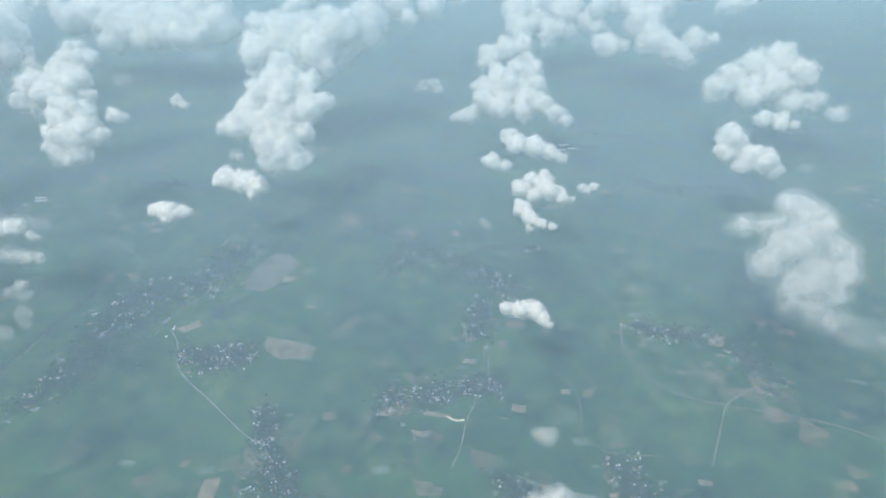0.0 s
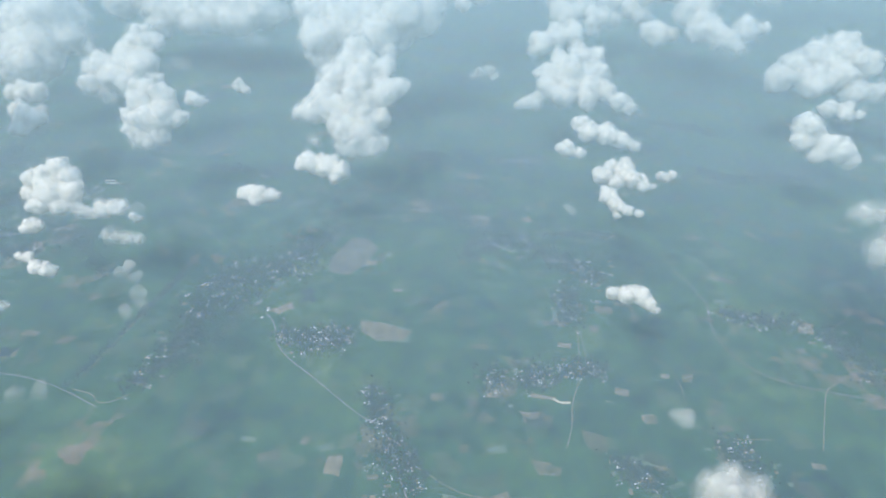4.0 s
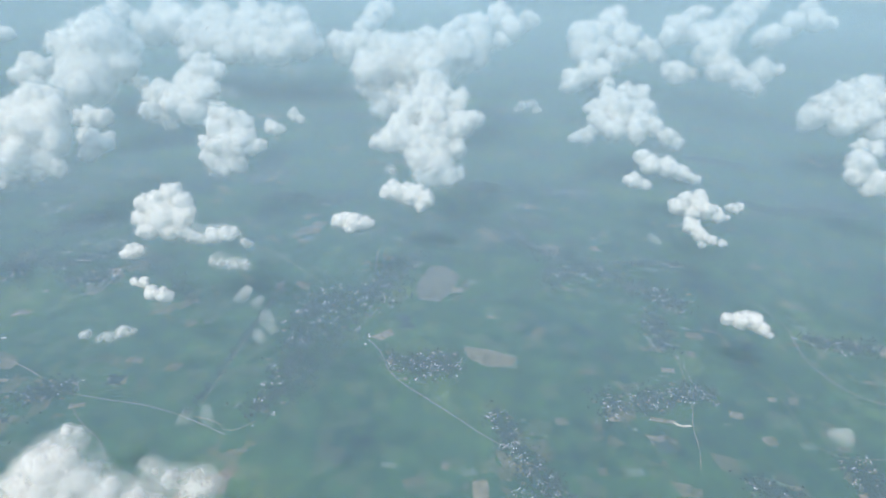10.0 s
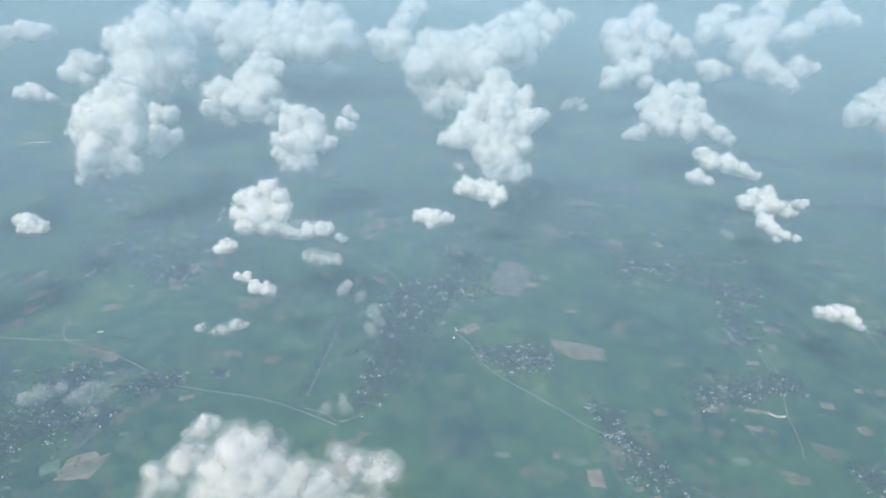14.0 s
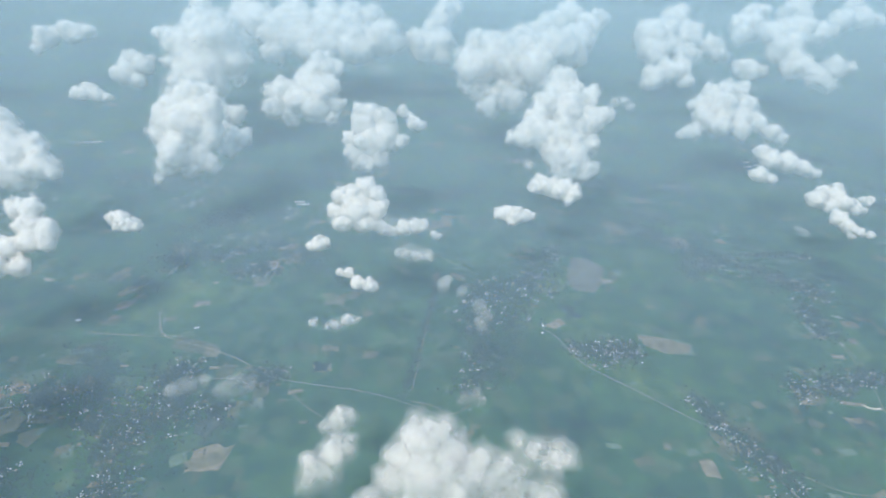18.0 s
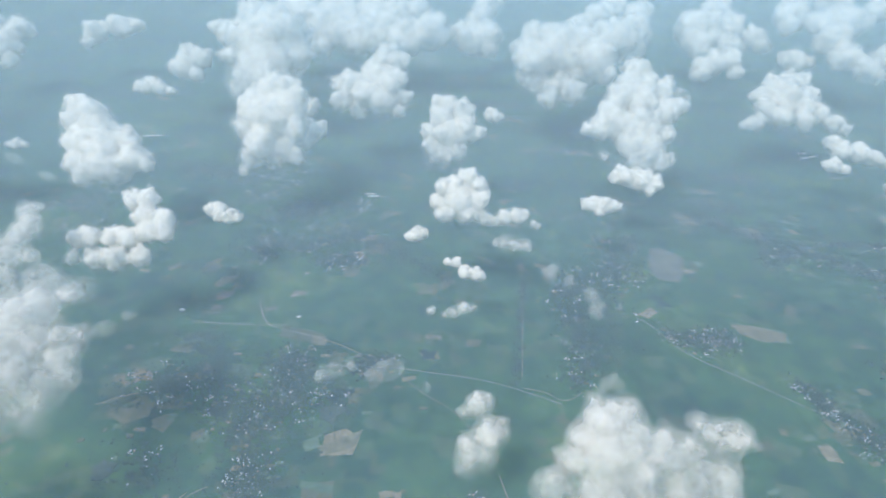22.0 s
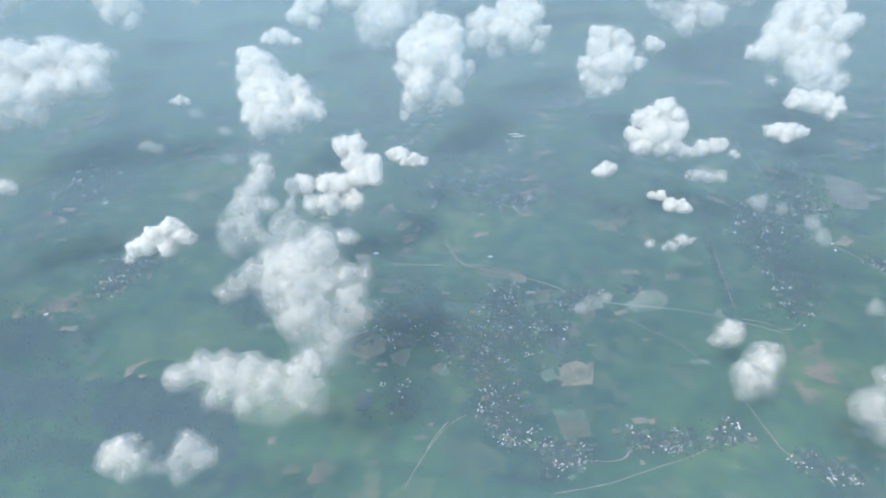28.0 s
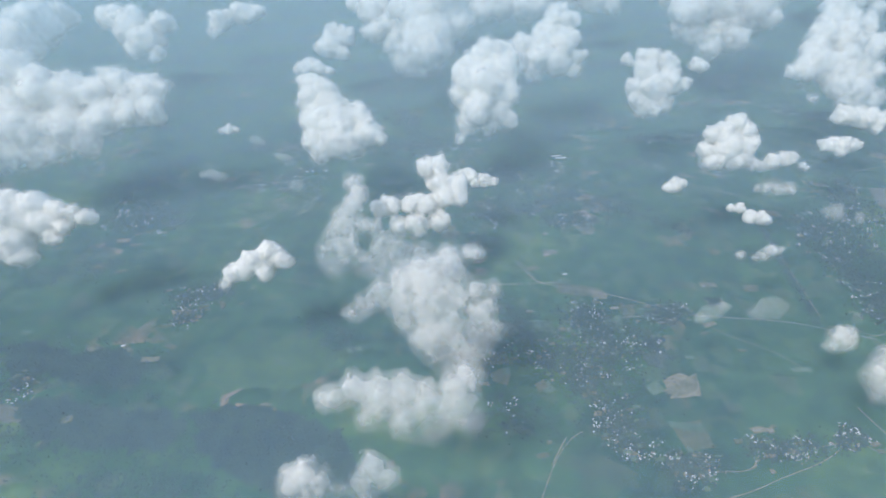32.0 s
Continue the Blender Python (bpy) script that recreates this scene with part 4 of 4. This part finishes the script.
cloud(BIG, (-496, 764, 159, 12.4), (-512, 765, 163, 7.8), (-477, 760, 149, 14.0), (-504, 757, 142, 17.1), (-473, 753, 132, 17.2), (-519, 750, 123, 11.7), (-492, 749, 120, 21.9), (-515, 743, 105, 14.1), (-461, 749, 121, 11.0), (-503, 738, 95, 15.7), (-480, 740, 99, 14.1), (-515, 735, 87, 6.3), (-449, 750, 125, 7.8), (-434, 759, 147, 9.4), (-426, 758, 144, 6.3))
cloud(BIG, (-726, 741, 182, 15.9), (-740, 735, 169, 18.1), (-712, 740, 180, 15.9), (-754, 729, 155, 18.1), (-705, 731, 160, 21.8), (-733, 725, 146, 29.0), (-762, 719, 132, 14.5), (-705, 720, 134, 21.8), (-741, 710, 113, 25.5), (-713, 709, 111, 18.2), (-755, 702, 96, 16.0), (-763, 695, 81, 7.3), (-727, 700, 91, 11.0), (-698, 705, 101, 11.0))
cloud(PUFF, (-718, 843, 124, 16.7), (-702, 843, 124, 12.6), (-738, 842, 123, 10.0), (-696, 797, 101, 17.8), (-682, 803, 104, 11.4), (-698, 777, 91, 11.2), (-712, 811, 108, 12.3))
cloud(FAR, (-876, 1274, 188, 32.5), (-901, 1238, 159, 34.3), (-861, 1235, 156, 28.6), (-927, 1232, 154, 22.8), (-954, 1248, 167, 13.7), (-869, 1201, 129, 33.8), (-911, 1194, 123, 22.4), (-870, 1163, 99, 27.7), (-829, 1197, 126, 22.5), (-808, 1176, 109, 15.7), (-784, 1166, 101, 13.4), (-940, 1464, 190, 23.7))
cloud(PUFF, (-996, 1190, 126, 16.7), (-1000, 1167, 104, 24.3), (-972, 1182, 118, 20.0), (-1016, 1167, 103, 15.5), (-976, 1155, 91, 15.4))
cloud(PUFF, (-1027, 1063, 100, 10.2), (-1034, 1055, 92, 14.2), (-1009, 1053, 90, 14.2), (-989, 1051, 87, 8.1), (-1048, 1052, 89, 8.1))
cloud(FAR, (-878, 1490, 145, 40.9), (-828, 1506, 158, 48.0), (-756, 1482, 139, 47.8), (-699, 1464, 124, 47.5), (-649, 1487, 142, 48.0), (-774, 1435, 100, 29.5), (-597, 1510, 161, 41.5), (-545, 1533, 179, 30.7), (-736, 1524, 172, 41.6), (-655, 1535, 181, 34.8), (-860, 1533, 179, 34.6), (-566, 1477, 134, 27.4))
cloud(FAR, (-360, 1663, 178, 33.3), (-381, 1624, 146, 32.9), (-409, 1586, 116, 29.5), (-437, 1577, 109, 20.6), (-421, 1556, 92, 17.6), (-338, 1685, 190, 22.9), (-453, 1584, 114, 14.7))
cloud(FAR, (-318, 1156, 187, 23.9), (-285, 1152, 183, 23.9), (-338, 1134, 169, 17.2), (-301, 1125, 162, 26.8), (-252, 1159, 189, 27.3), (-263, 1121, 159, 26.8), (-217, 1192, 190, 28.0), (-220, 1134, 169, 21.6), (-160, 1310, 190, 34.2), (-187, 1146, 178, 23.9), (-106, 1448, 190, 33.5), (-136, 1212, 190, 20.5), (-32, 1619, 190, 37.2), (-29, 1427, 190, 29.2), (37, 1588, 190, 23.4), (-70, 1262, 190, 14.2), (-315, 1073, 120, 23.1), (-336, 1078, 124, 14.7), (-289, 1055, 105, 22.9), (-263, 1075, 122, 21.0), (-293, 1035, 90, 14.4), (-252, 1046, 99, 15.6))
cloud(FAR, (298, 1719, 176, 39.8), (261, 1686, 149, 34.7), (194, 1659, 128, 28.1), (313, 1665, 132, 39.2), (342, 1689, 152, 31.6), (239, 1646, 118, 23.3), (383, 1652, 122, 28.2), (403, 1630, 105, 23.3), (330, 1619, 96, 23.2))
cloud(PUFF, (102, 1302, 100, 25.4), (135, 1318, 116, 25.5), (169, 1324, 122, 23.0), (179, 1299, 97, 15.3), (88, 1291, 89, 12.6))
cloud(FAR, (428, 1558, 190, 36.4), (575, 1818, 190, 37.0), (354, 1446, 184, 20.4), (441, 1472, 190, 27.7), (506, 1490, 190, 42.1), (465, 1418, 161, 33.8), (731, 1869, 190, 48.5), (968, 2246, 190, 45.3), (436, 1410, 155, 27.0), (483, 1379, 130, 29.4), (516, 1348, 105, 29.1), (563, 1369, 122, 26.7), (600, 1377, 128, 13.4), (452, 1365, 119, 18.6), (538, 1330, 91, 15.8))
cloud(PUFF, (389, 1429, 102, 30.5), (425, 1430, 103, 16.7), (362, 1439, 112, 13.9))
cloud(FAR, (956, 2063, 111, 42.7), (913, 2052, 101, 23.2), (1052, 2117, 153, 39.4), (1138, 2130, 164, 39.6), (1163, 2235, 190, 30.9), (1197, 2123, 158, 19.8), (999, 2075, 120, 27.3))
cloud(LOOSE, (-37, 1117, 93, 11.1), (-20, 1124, 97, 10.0), (-11, 1105, 86, 9.9), (-50, 1107, 87, 6.6))
cloud(PUFF, (-457, 997, 95, 10.0), (-442, 990, 88, 8.0), (-452, 994, 91, 7.0))
cloud(BIG, (-483, 528, 149, 9.3), (-471, 526, 141, 9.4), (-497, 525, 141, 10.5), (-509, 524, 138, 8.2), (-491, 521, 127, 16.4), (-473, 520, 125, 11.8), (-514, 520, 124, 8.2), (-508, 516, 112, 10.6), (-485, 516, 113, 11.8), (-465, 523, 133, 4.7), (-461, 514, 106, 7.1), (-443, 515, 108, 8.9), (-429, 515, 110, 8.3), (-423, 516, 112, 5.3), (-410, 512, 102, 5.4), (-470, 515, 111, 8.3), (-452, 513, 104, 5.9))
cloud(PUFF, (-535, 530, 78, 8.4), (-543, 529, 77, 4.8), (-527, 532, 80, 4.8))
cloud(PUFF, (-496, 463, 84, 4.9), (-504, 463, 84, 3.3), (-487, 456, 76, 7.1), (-476, 454, 75, 7.1), (-470, 452, 73, 3.8))
cloud(LOOSE, (-440, 518, 75, 6.0), (-428, 517, 74, 7.8), (-416, 516, 74, 5.4), (-449, 519, 76, 4.2))
cloud(LOOSE, (-521, 398, 70, 4.5), (-501, 397, 69, 5.5), (-490, 402, 72, 6.0), (-482, 402, 72, 3.5), (-508, 395, 68, 3.5))
cloud(PUFF, (-759, 571, 82, 10.0), (-746, 569, 80, 6.2), (-768, 572, 83, 7.5))
cloud(LOOSE, (-487, 293, 56, 9.4), (-479, 296, 57, 6.5), (-496, 289, 54, 4.3))
cloud(LOOSE, (-484, 249, 71, 10.8), (-495, 239, 66, 10.6), (-498, 232, 63, 7.5), (-476, 252, 73, 7.0), (-487, 234, 64, 8.3))
cloud(LOOSE, (-405, 185, 98, 18.0), (-381, 184, 96, 19.5), (-392, 179, 81, 20.0), (-365, 182, 89, 17.0), (-422, 186, 101, 13.0), (-454, 185, 98, 11.0), (-441, 181, 85, 10.5), (-355, 186, 104, 12.5), (-429, 199, 139, 11.0), (-417, 200, 141, 9.4), (-439, 195, 129, 7.6), (-410, 195, 130, 12.6), (-426, 191, 121, 15.8), (-397, 193, 124, 11.1), (-384, 190, 119, 11.1), (-372, 198, 136, 5.7), (-365, 196, 131, 8.0), (-352, 195, 129, 7.0), (-344, 194, 128, 4.5), (-371, 191, 122, 6.4), (-409, 187, 113, 15.9), (-441, 189, 115, 9.5), (-377, 187, 113, 8.0), (-359, 193, 125, 4.5), (-425, 183, 104, 15.9))
cloud(BIG, (-947, 683, 164, 15.5), (-930, 679, 159, 14.1), (-951, 672, 147, 14.1), (-926, 670, 144, 17.6), (-941, 661, 129, 21.2), (-912, 659, 126, 19.7), (-890, 661, 129, 14.1), (-883, 650, 112, 17.6), (-919, 646, 106, 24.7), (-948, 646, 106, 15.6), (-941, 637, 91, 14.2), (-905, 640, 97, 17.7), (-869, 646, 106, 8.4))
cloud(BIG, (-806, 483, 135, 10.0), (-795, 483, 135, 10.0), (-792, 472, 122, 12.2), (-777, 469, 118, 11.1), (-791, 463, 112, 11.1), (-808, 459, 107, 11.1), (-825, 459, 107, 8.3), (-842, 459, 107, 10.0), (-853, 457, 105, 8.9), (-818, 447, 92, 12.2), (-796, 447, 92, 9.9), (-835, 445, 90, 11.1), (-858, 445, 90, 6.7), (-774, 461, 110, 7.7))
cloud(LOOSE, (-872, 430, 148, 7.2), (-867, 419, 140, 9.1), (-883, 406, 129, 7.1), (-873, 411, 133, 10.1), (-878, 396, 121, 11.0), (-890, 389, 116, 8.0), (-861, 396, 121, 7.5), (-891, 379, 108, 9.9), (-897, 373, 103, 5.9), (-878, 381, 109, 10.9), (-886, 367, 98, 9.8), (-843, 380, 108, 12.3), (-832, 374, 103, 14.7), (-850, 365, 97, 14.7), (-812, 374, 103, 9.8))
cloud(LOOSE, (-774, 301, 147, 6.1), (-790, 294, 141, 14.2), (-805, 288, 135, 16.2), (-822, 288, 135, 12.2), (-838, 282, 129, 10.1), (-849, 277, 125, 7.3), (-859, 273, 121, 4.8), (-824, 276, 124, 12.1), (-803, 273, 121, 16.0), (-788, 279, 127, 12.1), (-772, 282, 130, 7.2), (-760, 283, 130, 4.8), (-794, 261, 111, 13.9), (-809, 258, 108, 11.9), (-778, 261, 111, 7.9), (-800, 249, 100, 8.7), (-823, 267, 116, 8.0), (-769, 259, 108, 7.1), (-791, 244, 95, 11.8), (-779, 238, 90, 8.6), (-770, 269, 118, 9.9), (-765, 261, 110, 7.9), (-772, 251, 102, 9.4), (-779, 244, 96, 9.4), (-789, 254, 104, 11.0), (-765, 273, 122, 5.6))
cloud(LOOSE, (-789, 204, 114, 8.8), (-850, 205, 116, 9.9), (-861, 203, 112, 8.8), (-836, 206, 117, 8.8), (-868, 203, 112, 5.3), (-821, 204, 113, 10.6), (-836, 200, 107, 12.4), (-807, 200, 108, 10.5), (-789, 198, 105, 12.3), (-782, 193, 96, 7.7), (-821, 194, 99, 12.3), (-803, 192, 96, 10.6), (-843, 196, 101, 7.8), (-782, 208, 120, 7.0))
cloud(LOOSE, (-870, 142, 121, 7.2), (-876, 140, 116, 7.2), (-861, 140, 115, 6.4), (-868, 137, 110, 5.8), (-835, 143, 123, 7.2), (-829, 140, 117, 6.4), (-841, 139, 115, 6.4), (-839, 137, 109, 5.8), (-853, 138, 112, 4.1))
cloud(BIG, (-943, 379, 110, 8.9), (-954, 376, 103, 11.0), (-966, 373, 96, 10.0), (-934, 376, 103, 7.5), (-976, 372, 93, 7.5), (-948, 372, 94, 9.0), (-982, 369, 86, 5.0), (-929, 375, 101, 5.0))
cloud(BIG, (-1418, 925, 205, 35.3), (-1371, 802, 205, 31.3), (-1445, 1023, 205, 28.9), (-1324, 701, 192, 28.3), (-1291, 692, 172, 28.4), (-1256, 692, 170, 24.9), (-1221, 691, 169, 21.3), (-1191, 695, 178, 17.7), (-1164, 690, 167, 19.9), (-1142, 691, 170, 12.8), (-1181, 680, 146, 21.4), (-1153, 679, 142, 17.9), (-1218, 677, 137, 25.0), (-1261, 674, 133, 28.6), (-1305, 672, 128, 32.2), (-1332, 678, 141, 32.1), (-1242, 665, 113, 21.6), (-1309, 661, 102, 21.6), (-1279, 663, 107, 21.6), (-1344, 661, 103, 28.8))
cloud(BIG, (-1190, 441, 125, 18.5), (-1173, 445, 134, 13.2), (-1198, 432, 106, 21.3), (-1170, 438, 120, 13.3), (-1190, 425, 91, 13.4), (-1152, 443, 129, 7.9), (-1140, 441, 126, 6.4), (-1127, 439, 121, 8.0), (-1149, 436, 114, 7.4), (-1199, 447, 137, 10.6), (-1161, 432, 105, 8.0))
cloud(FAR, (-1441, 1278, 137, 36.1), (-1401, 1254, 117, 29.9), (-1372, 1219, 90, 14.2), (-1421, 1232, 100, 17.8), (-1476, 1302, 156, 30.3), (-1370, 1287, 144, 24.1))
cloud(FAR, (-1309, 1457, 110, 27.3), (-1320, 1432, 89, 13.5), (-1256, 1475, 124, 27.4), (-1222, 1481, 128, 16.5))
cloud(PUFF, (-1092, 759, 86, 8.1), (-1103, 758, 84, 4.8), (-1082, 759, 85, 4.8))
cloud(HAZY, (-1067, 602, 87, 6.8), (-1056, 596, 84, 6.8), (-1077, 602, 88, 4.1))
cloud(HAZY, (-993, 652, 84, 6.5), (-1002, 655, 86, 3.6), (-984, 651, 83, 3.6))
cloud(WISP, (-959, 570, 83, 5.9), (-966, 569, 83, 3.3))
cloud(WISP, (-1019, 638, 114, 5.6), (-1011, 635, 112, 4.2), (-1009, 585, 83, 5.3))
cloud(PUFF, (-744, 550, 85, 7.7), (-754, 549, 84, 5.1), (-734, 549, 84, 5.1))
cloud(LOOSE, (58, 194, 118, 12.4), (48, 191, 115, 7.7), (70, 193, 117, 9.3))
cloud(WISP, (-370, 415, 78, 6.1), (-364, 406, 74, 4.5))
cloud(WISP, (-370, 390, 74, 4.9), (-373, 395, 77, 3.9))
cloud(WISP, (-402, 464, 74, 4.9), (-399, 466, 76, 3.3))
cloud(WISP, (-393, 285, 88, 4.7), (-396, 283, 86, 3.1))
cloud(WISP, (69, 272, 87, 5.4), (62, 275, 89, 3.9))
cloud(WISP, (-382, 290, 82, 5.0), (-384, 296, 85, 3.4))
cloud(WISP, (-527, 241, 122, 3.2), (-529, 239, 121, 2.1))
cloud(HAZY, (-593, 295, 89, 6.6), (-602, 291, 87, 5.3), (-582, 298, 91, 3.7))
cloud(WISP, (-402, 450, 77, 5.6), (-398, 459, 81, 3.9))
cloud(WISP, (-386, 442, 76, 4.4), (-383, 446, 78, 3.3))
cloud(HAZY, (-554, 288, 96, 8.3), (-565, 284, 94, 5.0), (-548, 290, 97, 5.0))
cloud(WISP, (67, 273, 87, 5.6), (73, 276, 88, 3.8))
cloud(WISP, (49, 595, 75, 5.2), (45, 601, 77, 3.3))
cloud(WISP, (-438, 512, 81, 10.4), (-420, 511, 80, 5.8))
cloud(WISP, (500, 756, 80, 7.0), (507, 755, 79, 4.7))
cloud(HAZY, (-464, 574, 81, 11.3), (-441, 571, 80, 7.5), (-484, 578, 83, 7.6))
cloud(WISP, (-782, 377, 76, 3.8), (-777, 378, 76, 2.9))
cloud(WISP, (-789, 357, 77, 6.4), (-796, 356, 76, 4.6))
cloud(WISP, (-595, 1110, 97, 12.7), (-607, 1114, 99, 8.5))
cloud(WISP, (-528, 1319, 99, 14.8), (-503, 1315, 97, 11.1))
cloud(FAR, (-818, 1014, 117, 44.7), (-800, 1037, 155, 47.2), (-780, 1056, 187, 44.7), (-822, 1055, 185, 37.9), (-750, 1040, 161, 21.9), (-836, 1005, 101, 22.5))
cloud(PUFF, (174, 673, 86, 6.8), (179, 670, 83, 4.5))
cloud(FAR, (-324, 1088, 155, 35.0), (-274, 1099, 174, 43.8), (-203, 1095, 168, 45.7), (-148, 1112, 195, 39.5), (-232, 1073, 130, 32.3))
cloud(FAR, (-635, 1403, 134, 43.8), (-577, 1400, 128, 46.1), (-514, 1410, 145, 42.9), (-679, 1393, 116, 26.4))
cloud(PUFF, (-218, 1044, 171, 33.6), (-184, 1065, 206, 29.8), (-262, 1013, 119, 24.0), (-302, 1005, 105, 17.2), (-202, 1029, 146, 17.9))
cloud(PUFF, (-415, 1436, 121, 34.8), (-381, 1444, 133, 38.0), (-435, 1449, 141, 23.3), (-367, 1427, 105, 20.3))
